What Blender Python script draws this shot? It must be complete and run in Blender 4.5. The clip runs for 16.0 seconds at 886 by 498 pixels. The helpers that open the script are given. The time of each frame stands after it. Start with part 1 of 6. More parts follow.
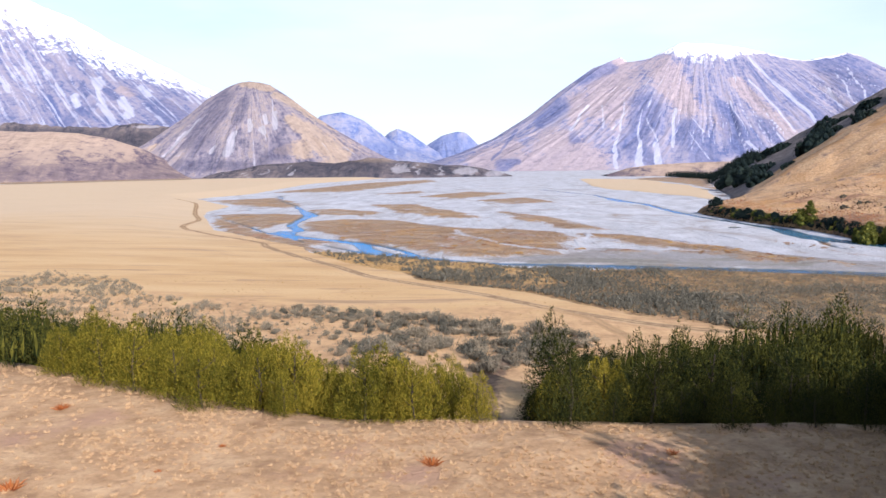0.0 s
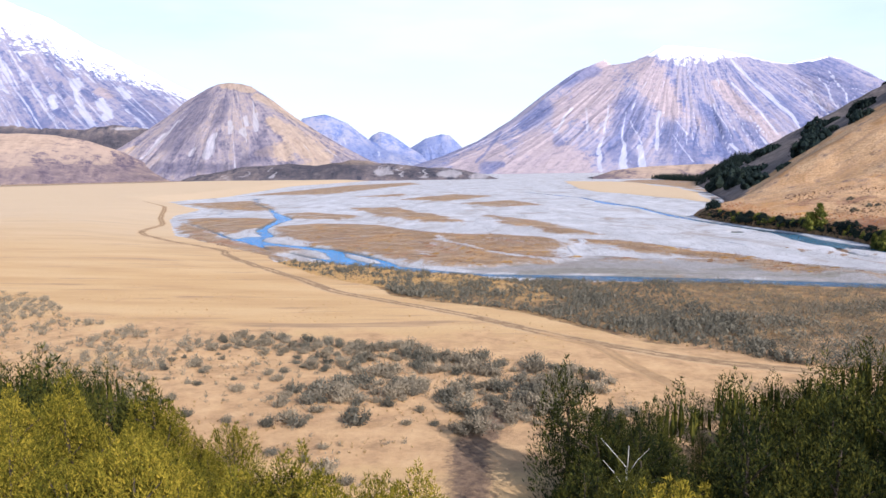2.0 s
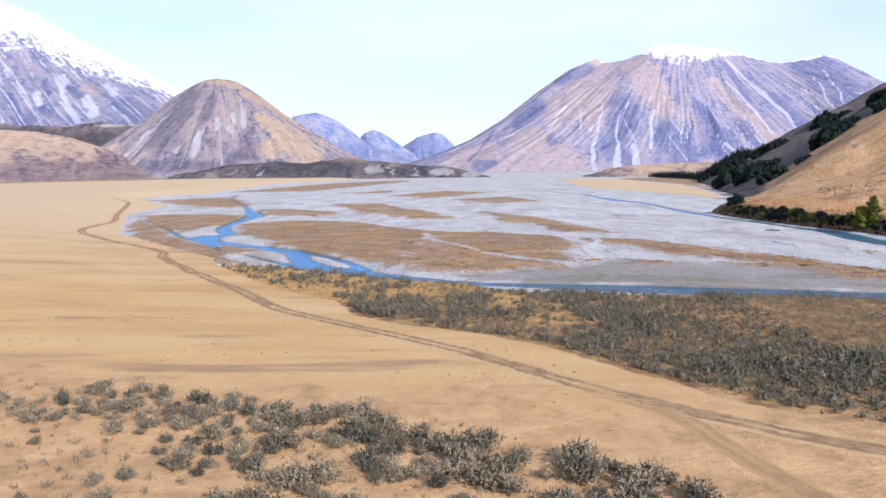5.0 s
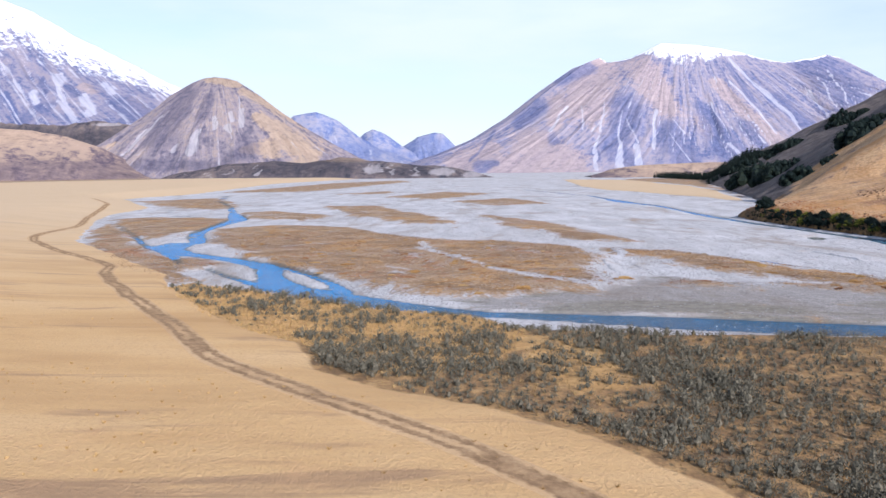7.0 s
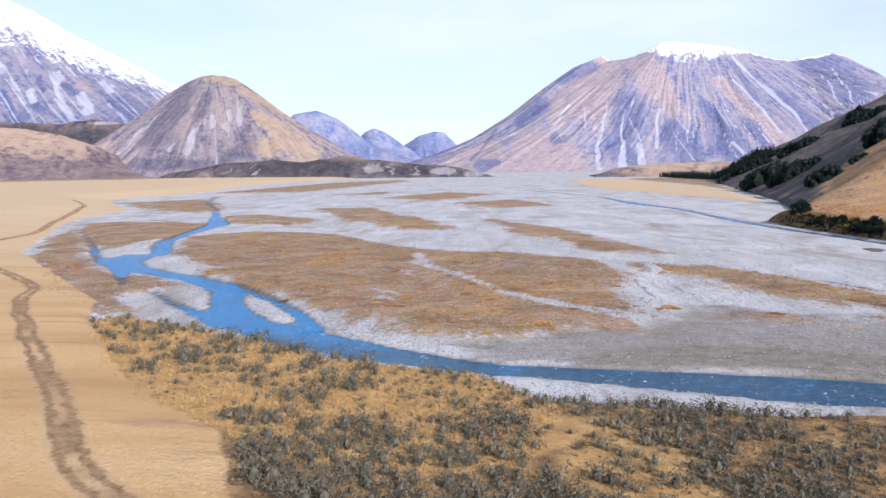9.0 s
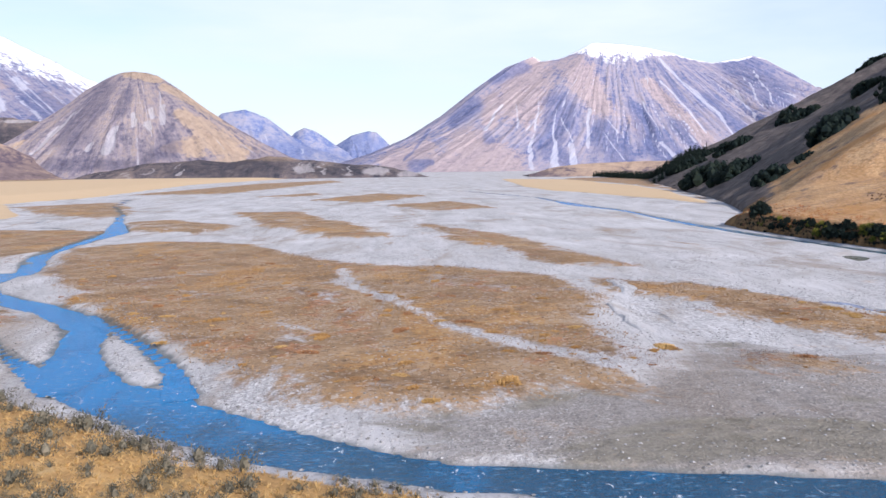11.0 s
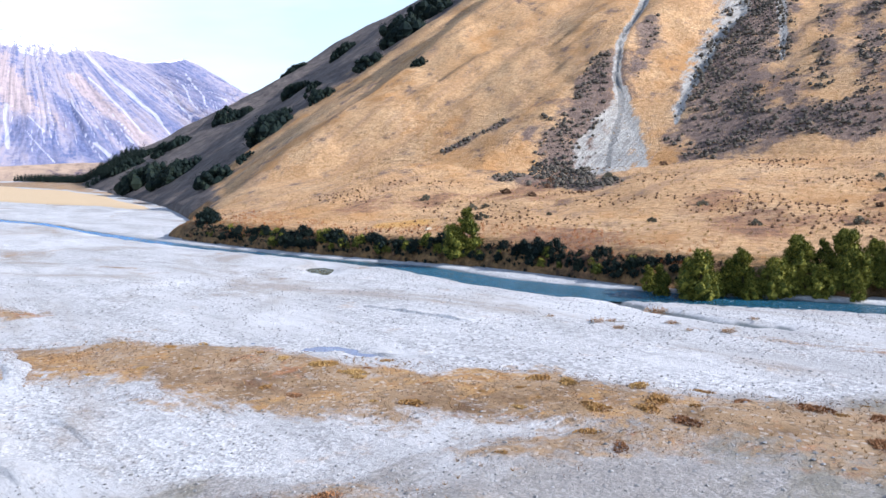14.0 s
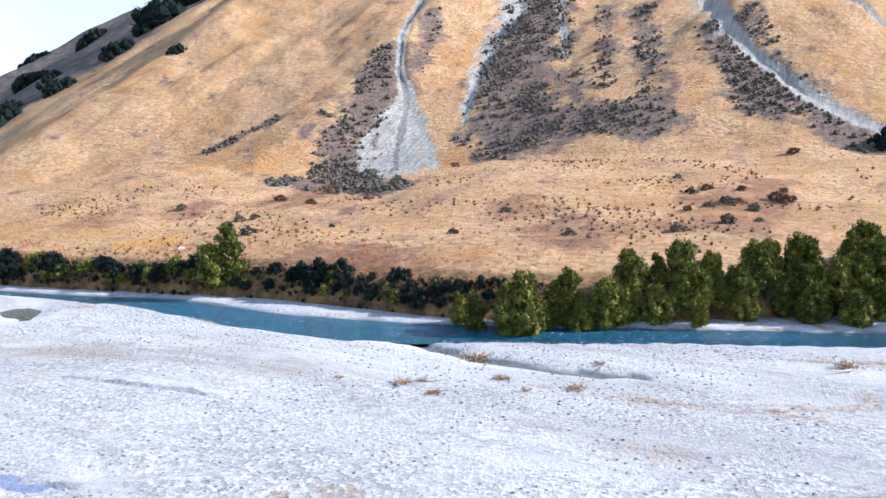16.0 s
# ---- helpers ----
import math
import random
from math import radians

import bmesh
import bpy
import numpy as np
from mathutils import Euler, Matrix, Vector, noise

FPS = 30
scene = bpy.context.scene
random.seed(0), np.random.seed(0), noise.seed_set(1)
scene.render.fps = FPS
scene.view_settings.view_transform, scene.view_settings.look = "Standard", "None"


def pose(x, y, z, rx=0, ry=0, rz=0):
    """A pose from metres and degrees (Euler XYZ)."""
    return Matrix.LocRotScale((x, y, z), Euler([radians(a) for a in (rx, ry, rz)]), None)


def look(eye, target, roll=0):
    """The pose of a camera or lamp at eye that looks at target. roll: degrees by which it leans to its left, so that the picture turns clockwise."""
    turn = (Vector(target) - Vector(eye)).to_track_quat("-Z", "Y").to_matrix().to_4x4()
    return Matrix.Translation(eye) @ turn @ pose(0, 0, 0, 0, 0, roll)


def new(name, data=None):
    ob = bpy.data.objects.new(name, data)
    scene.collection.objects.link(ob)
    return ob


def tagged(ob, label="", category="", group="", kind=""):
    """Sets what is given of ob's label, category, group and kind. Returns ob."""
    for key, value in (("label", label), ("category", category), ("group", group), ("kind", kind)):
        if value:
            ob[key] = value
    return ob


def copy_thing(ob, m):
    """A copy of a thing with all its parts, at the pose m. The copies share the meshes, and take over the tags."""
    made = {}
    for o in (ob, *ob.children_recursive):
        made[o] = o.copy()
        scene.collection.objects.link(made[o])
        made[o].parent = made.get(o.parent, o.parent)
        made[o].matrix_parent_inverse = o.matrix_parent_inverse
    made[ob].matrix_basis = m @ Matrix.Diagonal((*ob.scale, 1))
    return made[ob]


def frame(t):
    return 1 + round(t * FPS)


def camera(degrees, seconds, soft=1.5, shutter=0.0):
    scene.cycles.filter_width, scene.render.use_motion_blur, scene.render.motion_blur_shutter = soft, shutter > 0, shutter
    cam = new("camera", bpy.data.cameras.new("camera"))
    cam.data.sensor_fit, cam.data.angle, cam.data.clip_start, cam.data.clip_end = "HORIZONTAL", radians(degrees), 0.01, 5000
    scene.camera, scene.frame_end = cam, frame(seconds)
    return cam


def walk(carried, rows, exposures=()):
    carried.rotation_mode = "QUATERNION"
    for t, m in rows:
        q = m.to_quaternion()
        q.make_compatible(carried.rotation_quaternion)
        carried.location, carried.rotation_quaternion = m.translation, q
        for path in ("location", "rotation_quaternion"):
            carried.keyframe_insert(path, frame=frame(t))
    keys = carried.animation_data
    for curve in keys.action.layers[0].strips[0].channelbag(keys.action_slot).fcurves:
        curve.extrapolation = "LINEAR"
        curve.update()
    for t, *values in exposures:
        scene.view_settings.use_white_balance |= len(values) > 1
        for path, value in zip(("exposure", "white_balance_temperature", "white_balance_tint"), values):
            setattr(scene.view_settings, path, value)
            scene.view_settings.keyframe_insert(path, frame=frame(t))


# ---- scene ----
cam = camera(60.0, 16.0)
PATH = [
    (0, (3.074, -7.874, 25.328), (2.946, -5.889, 25.114), -0.8),
    (0.5, (2.943, -1.852, 25.103), (2.827, 0.133, 24.89), -0.8),
    (1, (2.85, 4.134, 24.876), (2.745, 6.12, 24.666), -0.8),
    (1.5, (2.812, 9.979, 24.594), (2.716, 11.966, 24.386), -0.8),
    (2, (2.767, 15.716, 24.27), (2.68, 17.703, 24.063), -0.8),
    (2.5, (2.731, 21.544, 23.79), (2.651, 23.531, 23.584), -0.8),
    (3, (2.704, 27.882, 23.211), (2.629, 29.87, 23.004), -0.8),
    (3.5, (2.544, 34.447, 22.529), (2.473, 36.435, 22.32), -0.8),
    (6, (2.225, 70.681, 19.748), (2.158, 72.669, 19.54), -0.7),
    (6.5, (2.007, 78.005, 20.0), (1.939, 79.993, 19.792), -0.7),
    (7, (1.844, 85.448, 20.145), (1.775, 87.436, 19.937), -0.6),
    (7.5, (1.696, 92.994, 20.328), (1.624, 94.981, 20.118), -0.6),
    (8, (1.644, 100.178, 20.547), (1.57, 102.165, 20.337), -0.6),
    (10.5, (1.096, 135.565, 20.178), (1.051, 137.554, 19.967), -0.6),
    (11, (1.357, 142.494, 20.25), (1.456, 144.48, 20.038), -0.7),
    (11.5, (2.239, 149.84, 20.274), (2.649, 151.785, 20.057), -0.9),
    (12, (4.05, 156.805, 20.264), (4.63, 158.706, 20.044), -0.9),
    (12.5, (6.788, 163.533, 20.187), (7.582, 165.355, 19.965), -1.0),
    (13, (9.991, 169.822, 20.166), (10.992, 171.539, 19.941), -1.1),
    (13.5, (13.918, 175.567, 20.086), (15.092, 177.17, 19.859), -1.2),
    (14, (18.515, 181.059, 20.009), (19.861, 182.521, 19.779), -1.1),
    (14.5, (23.417, 186.047, 19.999), (24.884, 187.387, 19.767), -1.1),
    (15, (28.699, 190.44, 20.014), (30.21, 191.73, 19.782), -1.1),
    (15.5, (34.247, 194.74, 19.942), (35.788, 195.993, 19.709), -1.2),
    (16, (40.157, 198.617, 19.794), (41.854, 199.648, 19.558), -1.2),
]
walk(cam, [(t, look(eye, target, roll)) for t, eye, target, roll in PATH],
     [(0, 0.50, 5680, 17), (1.5, 0.55, 5680, 17), (3.5, 0.48, 5680, 16.5), (8, 0.34, 5680, 16), (10.5, 0.35, 5880, 16), (12.5, 0.38, 5830, 17), (13.5, 0.62, 5630, 12.5), (16, 0.92, 5460, 11)])

# ---- light: winter sun, clear sky with thin high cloud ----
SUN_AZ = (0.53, -0.848)
SUN_EL = radians(28.5)
world = bpy.data.worlds.new("world")
scene.world = world
world.use_nodes = True
wt = world.node_tree
for n in list(wt.nodes):
    wt.nodes.remove(n)
w_out = wt.nodes.new("ShaderNodeOutputWorld")
w_bg = wt.nodes.new("ShaderNodeBackground")
w_sky = wt.nodes.new("ShaderNodeTexSky")
w_sky.sky_type, w_sky.sun_disc = "NISHITA", False
w_sky.sun_elevation, w_sky.sun_rotation = SUN_EL, math.atan2(SUN_AZ[0], SUN_AZ[1])
w_sky.dust_density, w_sky.air_density = 0.6, 1.0
w_co = wt.nodes.new("ShaderNodeTexCoord")
w_map = wt.nodes.new("ShaderNodeMapping")
w_map.inputs["Scale"].default_value = (1.2, 1.2, 5.0)
w_noise = wt.nodes.new("ShaderNodeTexNoise")
w_noise.inputs["Scale"].default_value, w_noise.inputs["Detail"].default_value = 1.9, 7.0
w_ramp = wt.nodes.new("ShaderNodeValToRGB")
w_ramp.color_ramp.elements[0].position, w_ramp.color_ramp.elements[0].color = 0.38, (0.50, 0.50, 0.50, 1)
w_ramp.color_ramp.elements[1].position, w_ramp.color_ramp.elements[1].color = 0.64, (0.97, 0.97, 0.97, 1)
w_mix = wt.nodes.new("ShaderNodeMixRGB")
w_mix.inputs[2].default_value = (6.0, 6.5, 6.7, 1)
wt.links.new(w_co.outputs["Generated"], w_map.inputs["Vector"])
wt.links.new(w_map.outputs["Vector"], w_noise.inputs["Vector"])
wt.links.new(w_noise.outputs["Fac"], w_ramp.inputs["Fac"])
w_sep = wt.nodes.new("ShaderNodeSeparateXYZ")
w_high = wt.nodes.new("ShaderNodeMapRange")
w_high.interpolation_type = "SMOOTHSTEP"
w_high.inputs[1].default_value, w_high.inputs[2].default_value = 0.22, 0.60
w_high.inputs[3].default_value, w_high.inputs[4].default_value = 1.0, 0.12
w_fade = wt.nodes.new("ShaderNodeMath")
w_fade.operation = "MULTIPLY"
wt.links.new(w_co.outputs["Generated"], w_sep.inputs[0])
wt.links.new(w_sep.outputs["Z"], w_high.inputs[0])
wt.links.new(w_ramp.outputs["Color"], w_fade.inputs[0])
wt.links.new(w_high.outputs[0], w_fade.inputs[1])
wt.links.new(w_fade.outputs[0], w_mix.inputs[0])
wt.links.new(w_sky.outputs["Color"], w_mix.inputs[1])
wt.links.new(w_mix.outputs["Color"], w_bg.inputs["Color"])
w_bg.inputs["Strength"].default_value = 0.12
wt.links.new(w_bg.outputs["Background"], w_out.inputs["Surface"])

sun = new("sun", bpy.data.lights.new("sun", "SUN"))
sun.data.energy, sun.data.angle, sun.data.color = 5.0, radians(0.5), (1.0, 0.915, 0.81)
sun.matrix_world = look((SUN_AZ[0] * math.cos(SUN_EL) * 100, SUN_AZ[1] * math.cos(SUN_EL) * 100, math.sin(SUN_EL) * 100), (0, 0, 0))


# ---- node helpers ----
class Mat:
    """A node material under construction."""

    def __init__(self, name, rough=0.9, spec=0.2):
        self.m = bpy.data.materials.new(name)
        self.m.use_nodes = True
        self.t = self.m.node_tree
        self.b = self.t.nodes["Principled BSDF"]
        self.b.inputs["Roughness"].default_value = rough
        self.b.inputs["Specular IOR Level"].default_value = spec
        self.geo = self.t.nodes.new("ShaderNodeNewGeometry")
        self.pos = self.geo.outputs["Position"]

    def put(self, socket, v):
        if isinstance(v, bpy.types.NodeSocket):
            self.t.links.new(v, socket)
        elif isinstance(v, tuple) and len(v) == 3 and socket.type == "RGBA":
            socket.default_value = (*v, 1)
        else:
            socket.default_value = v

    def attr(self, name):
        n = self.t.nodes.new("ShaderNodeAttribute")
        n.attribute_name = name
        return n.outputs["Fac"]

    def scaled(self, vec, scale):
        n = self.t.nodes.new("ShaderNodeMapping")
        self.put(n.inputs["Vector"], vec)
        n.inputs["Scale"].default_value = scale
        return n.outputs["Vector"]

    def noise(self, scale, detail=4.0, rough=0.55, vec=None, warp=0.0):
        n = self.t.nodes.new("ShaderNodeTexNoise")
        self.put(n.inputs["Vector"], vec or self.pos)
        n.inputs["Scale"].default_value, n.inputs["Detail"].default_value = scale, detail
        n.inputs["Roughness"].default_value, n.inputs["Distortion"].default_value = rough, warp
        return n.outputs["Fac"]

    def cells(self, scale, vec=None, out="Distance"):
        n = self.t.nodes.new("ShaderNodeTexVoronoi")
        self.put(n.inputs["Vector"], vec or self.pos)
        n.inputs["Scale"].default_value = scale
        return n.outputs[out]

    def calc(self, op, a, b=0.0, clamp=False):
        n = self.t.nodes.new("ShaderNodeMath")
        n.operation, n.use_clamp = op, clamp
        self.put(n.inputs[0], a), self.put(n.inputs[1], b)
        return n.outputs[0]

    def step(self, v, lo, hi):
        n = self.t.nodes.new("ShaderNodeMapRange")
        n.interpolation_type = "SMOOTHSTEP"
        self.put(n.inputs[0], v)
        n.inputs[1].default_value, n.inputs[2].default_value = lo, hi
        return n.outputs[0]

    def mix(self, f, a, b):
        n = self.t.nodes.new("ShaderNodeMixRGB")
        self.put(n.inputs[0], f), self.put(n.inputs[1], a), self.put(n.inputs[2], b)
        return n.outputs[0]

    def ramp(self, f, *stops):
        n = self.t.nodes.new("ShaderNodeValToRGB")
        self.put(n.inputs[0], f)
        e = n.color_ramp.elements
        while len(e) < len(stops):
            e.new(0.5)
        for el, (p, c) in zip(e, stops):
            el.position, el.color = p, (*c, 1)
        return n.outputs[0]

    def height(self):
        n = self.t.nodes.new("ShaderNodeSeparateXYZ")
        self.put(n.inputs[0], self.pos)
        return n.outputs["Z"]

    def bump(self, h, strength, dist):
        n = self.t.nodes.new("ShaderNodeBump")
        n.inputs["Strength"].default_value, n.inputs["Distance"].default_value = strength, dist
        self.put(n.inputs["Height"], h)
        self.put(self.b.inputs["Normal"], n.outputs[0])

    def random(self):
        return self.t.nodes.new("ShaderNodeObjectInfo").outputs["Random"]

    def island(self):
        return self.geo.outputs["Random Per Island"]

    def done(self, color, rough=None):
        self.put(self.b.inputs["Base Color"], color)
        if rough is not None:
            self.put(self.b.inputs["Roughness"], rough)
        return self.m


# ---- materials ----
def ground_material():
    m = Mat("valley_floor", 0.95, 0.15)
    edge = m.calc("SUBTRACT", m.noise(0.14, 9.0, 0.72), 0.5)
    fine = m.noise(3.0, 6.0, 0.7)

    def mask(name, soft=0.18, wob=1.3):
        return m.step(m.calc("ADD", m.attr(name), m.calc("MULTIPLY", edge, wob)), 0.5 - soft, 0.5 + soft)

    # river gravel: pale grey stones, sandy drifts, long darker flood streaks
    stones = m.cells(2.6, out="Color")
    pebbles = m.cells(5.5, out="Color")
    bed = m.ramp(m.noise(0.09, 6.0, 0.6, m.scaled(m.pos, (1.0, 0.35, 1.0)), 0.6), (0.32, (0.36, 0.345, 0.335)), (0.5, (0.49, 0.475, 0.468)), (0.68, (0.61, 0.595, 0.59)))
    cobble = m.step(m.noise(0.045, 8.0, 0.7, m.scaled(m.pos, (1.0, 0.45, 1.0)), 1.0), 0.44, 0.58)
    bed = m.mix(m.calc("MULTIPLY", cobble, 0.42), bed, m.mix(m.step(stones, 0.2, 0.9), (0.17, 0.165, 0.165), (0.74, 0.725, 0.725)))
    bed = m.mix(m.calc("ADD", 0.05, m.calc("MULTIPLY", m.step(m.noise(0.06, 6.0, 0.65, m.scaled(m.pos, (1.0, 0.5, 1.0)), 0.8), 0.47, 0.58), 0.32)), bed, m.mix(m.step(pebbles, 0.15, 0.85), (0.15, 0.145, 0.14), (0.78, 0.76, 0.75)))
    bed = m.mix(m.calc("MULTIPLY", m.step(m.noise(0.04, 7.0, 0.65, m.scaled(m.pos, (1.0, 0.4, 1.0)), 1.2), 0.51, 0.66), 0.8), bed, (0.31, 0.265, 0.225))
    bed = m.mix(m.calc("MULTIPLY", m.step(m.noise(0.3, 8.0, 0.8, m.scaled(m.pos, (1.0, 0.7, 1.0)), 0.8), 0.57, 0.68), 0.4), bed, (0.19, 0.175, 0.165))
    silt = m.step(m.calc("ADD", m.attr("silt"), m.calc("MULTIPLY", m.calc("SUBTRACT", m.noise(0.07, 9.0, 0.72, m.scaled(m.pos, (0.5, 1.0, 1.0)), 0.8), 0.5), 2.4)), 0.35, 0.75)
    bed = m.mix(m.calc("MULTIPLY", silt, 0.70), bed, m.ramp(m.calc("ADD", m.calc("MULTIPLY", m.noise(0.5, 9.0, 0.75), 0.7), m.calc("MULTIPLY", pebbles, 0.3)), (0.30, (0.10, 0.09, 0.08)), (0.44, (0.190, 0.163, 0.138)), (0.58, (0.265, 0.235, 0.207)), (0.7, (0.40, 0.37, 0.34))))
    bed = m.mix(m.calc("MULTIPLY", m.calc("MULTIPLY", silt, m.step(m.noise(0.05, 8.0, 0.68, m.scaled(m.pos, (0.5, 1.2, 1.0)), 0.9), 0.48, 0.58)), 0.75), bed, m.ramp(m.noise(0.6, 8.0, 0.75), (0.36, (0.13, 0.115, 0.085)), (0.62, (0.27, 0.245, 0.19))))
    # thin dark lines of old flood channels
    lines = m.noise(0.22, 7.0, 0.7, m.scaled(m.pos, (1.0, 0.16, 1.0)), 0.5)
    bed = m.mix(m.calc("MULTIPLY", m.step(m.calc("ABSOLUTE", m.calc("SUBTRACT", lines, 0.5)), 0.016, 0.0), 0.35), bed, (0.17, 0.16, 0.155))
    # river flats: pink-brown stony soil under mats of gold, rust and straw
    flat = m.ramp(m.noise(0.11, 9.0, 0.72, None, 0.5), (0.32, (0.15, 0.09, 0.048)), (0.46, (0.275, 0.18, 0.10)), (0.58, (0.36, 0.245, 0.145)), (0.72, (0.39, 0.305, 0.215)))
    tint = m.noise(0.045, 6.0, 0.62, m.scaled(m.pos, (1.0, 0.75, 1.0)), 0.7)
    gold_mat = m.calc("MULTIPLY", m.step(m.calc("ADD", m.noise(0.19, 9.0, 0.74, m.scaled(m.pos, (0.8, 1.0, 1.0)), 0.5), m.calc("MULTIPLY", m.calc("SUBTRACT", tint, 0.5), 1.1)), 0.545, 0.66), 0.66)
    flat = m.mix(gold_mat, flat, m.ramp(m.noise(0.7, 6.0, 0.7), (0.36, (0.27, 0.13, 0.045)), (0.5, (0.42, 0.225, 0.075)), (0.66, (0.50, 0.31, 0.12))))
    rusty = m.calc("MULTIPLY", m.step(m.calc("SUBTRACT", m.noise(0.24, 9.0, 0.75, None, 0.6), m.calc("MULTIPLY", m.calc("SUBTRACT", tint, 0.5), 0.8)), 0.57, 0.66), 0.7)
    flat = m.mix(rusty, flat, m.ramp(m.noise(0.9, 5.0), (0.4, (0.24, 0.10, 0.05)), (0.6, (0.43, 0.20, 0.09))))
    flat = m.mix(m.calc("MULTIPLY", m.step(m.noise(0.075, 9.0, 0.72, m.scaled(m.pos, (1.0, 0.6, 1.0)), 0.7), 0.53, 0.63), 0.55), flat, m.ramp(m.noise(0.9, 6.0, 0.7), (0.36, (0.12, 0.075, 0.045)), (0.62, (0.27, 0.17, 0.10))))
    flat = m.mix(m.calc("MULTIPLY", m.step(m.noise(1.6, 8.0, 0.8), 0.54, 0.66), 0.6), flat, (0.10, 0.075, 0.05))
    flat = m.mix(m.calc("MULTIPLY", m.step(m.noise(0.20, 9.0, 0.8, None, 0.8), 0.55, 0.66), 0.6), flat, (0.40, 0.37, 0.34))
    flat = m.mix(m.calc("MULTIPLY", m.step(m.cells(3.1, out="Color"), 0.76, 0.90), 0.5), flat, (0.56, 0.51, 0.45))
    flat = m.mix(m.calc("MULTIPLY", m.step(m.cells(2.3, out="Color"), 0.26, 0.12), 0.5), flat, (0.10, 0.07, 0.045))
    # straw meadow, mown looking, with faint long streaks
    meadow = m.ramp(m.noise(0.06, 5.0, 0.6, m.scaled(m.pos, (0.35, 1.6, 1.0))), (0.3, (0.46, 0.28, 0.12)), (0.5, (0.57, 0.368, 0.168)), (0.7, (0.62, 0.42, 0.212)))
    meadow = m.mix(m.step(fine, 0.45, 0.75), meadow, (0.47, 0.30, 0.145))
    meadow = m.mix(m.step(m.noise(0.11, 5.0, 0.6, m.scaled(m.pos, (0.25, 2.2, 1.0)), 0.5), 0.56, 0.70), meadow, (0.36, 0.23, 0.125))
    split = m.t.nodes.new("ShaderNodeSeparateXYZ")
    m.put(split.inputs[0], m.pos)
    # distance fade put into the colour: straw pales up the valley
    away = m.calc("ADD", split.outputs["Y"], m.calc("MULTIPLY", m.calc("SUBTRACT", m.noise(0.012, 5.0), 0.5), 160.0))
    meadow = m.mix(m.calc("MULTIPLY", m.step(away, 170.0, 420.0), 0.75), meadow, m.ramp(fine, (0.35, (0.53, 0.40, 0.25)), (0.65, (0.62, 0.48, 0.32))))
    # scrub ground: tawny grass and bare soil
    scrub = m.ramp(m.noise(0.4, 6.0, 0.7), (0.3, (0.10, 0.065, 0.042)), (0.46, (0.25, 0.15, 0.070)), (0.60, (0.40, 0.245, 0.105)), (0.75, (0.50, 0.345, 0.16)))
    scrub = m.mix(m.step(m.noise(1.7, 5.0, 0.7), 0.5, 0.7), scrub, (0.115, 0.09, 0.05))
    open_grass = m.ramp(m.noise(0.5, 7.0, 0.72), (0.3, (0.24, 0.15, 0.065)), (0.46, (0.42, 0.25, 0.098)), (0.60, (0.53, 0.33, 0.132)), (0.75, (0.56, 0.41, 0.215)))
    open_grass = m.mix(m.calc("MULTIPLY", m.step(m.noise(0.16, 6.0, 0.65), 0.52, 0.64), 0.55), open_grass, (0.23, 0.175, 0.085))
    scrub = m.mix(m.step(m.calc("ADD", m.attr("grassy"), m.calc("MULTIPLY", edge, 1.2)), 0.35, 0.65), scrub, open_grass)
    # knoll: pale dry tussock
    straw = m.ramp(m.noise(0.5, 6.0, 0.7), (0.3, (0.30, 0.172, 0.082)), (0.48, (0.46, 0.282, 0.140)), (0.68, (0.60, 0.395, 0.21)))
    straw = m.mix(m.step(m.noise(0.12, 6.0, 0.6), 0.54, 0.68), straw, (0.42, 0.25, 0.15))
    straw = m.mix(m.calc("MULTIPLY", m.step(m.noise(2.2, 5.0, 0.7), 0.52, 0.66), 0.55), straw, (0.30, 0.18, 0.10))
    braid = m.calc("ADD", m.calc("MULTIPLY", m.calc("SUBTRACT", m.noise(0.055, 10.0, 0.72, m.scaled(m.pos, (1.0, 0.6, 1.0)), 1.2), 0.5), 3.6), m.calc("MULTIPLY", m.calc("SUBTRACT", m.noise(0.7, 6.0, 0.75), 0.5), 1.2))
    color = m.mix(m.step(m.calc("ADD", m.attr("flats"), braid), 0.26, 0.80), bed, flat)
    color = m.mix(mask("scrub", 0.15, 0.8), color, scrub)
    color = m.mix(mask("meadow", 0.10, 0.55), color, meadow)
    color = m.mix(m.calc("MULTIPLY", mask("terrace", 0.3, 2.6), 0.85), color, m.ramp(m.noise(0.3, 8.0, 0.72), (0.3, (0.28, 0.165, 0.085)), (0.5, (0.52, 0.32, 0.155)), (0.7, (0.66, 0.43, 0.22))))
    color = m.mix(mask("knoll", 0.25, 0.8), color, straw)
    track = m.step(m.calc("ADD", m.attr("track"), m.calc("MULTIPLY", m.calc("SUBTRACT", m.noise(1.3, 5.0, 0.7), 0.5), 0.9)), 0.35, 0.75)
    color = m.mix(track, color, m.ramp(m.noise(1.2, 5.0), (0.35, (0.115, 0.075, 0.05)), (0.7, (0.26, 0.17, 0.10))))
    wet = m.step(m.attr("wet"), 0.25, 0.75)
    color = m.mix(m.calc("MULTIPLY", wet, 0.8), color, m.ramp(m.noise(0.8, 5.0), (0.3, (0.05, 0.07, 0.08)), (0.7, (0.11, 0.13, 0.13))))
    m.bump(m.calc("ADD", m.calc("MULTIPLY", m.cells(2.6), m.calc("MULTIPLY", cobble, 0.45)), m.calc("ADD", fine, m.calc("MULTIPLY", m.noise(0.6, 5.0), 1.0))), 0.65, 0.22)
    return m.done(color)


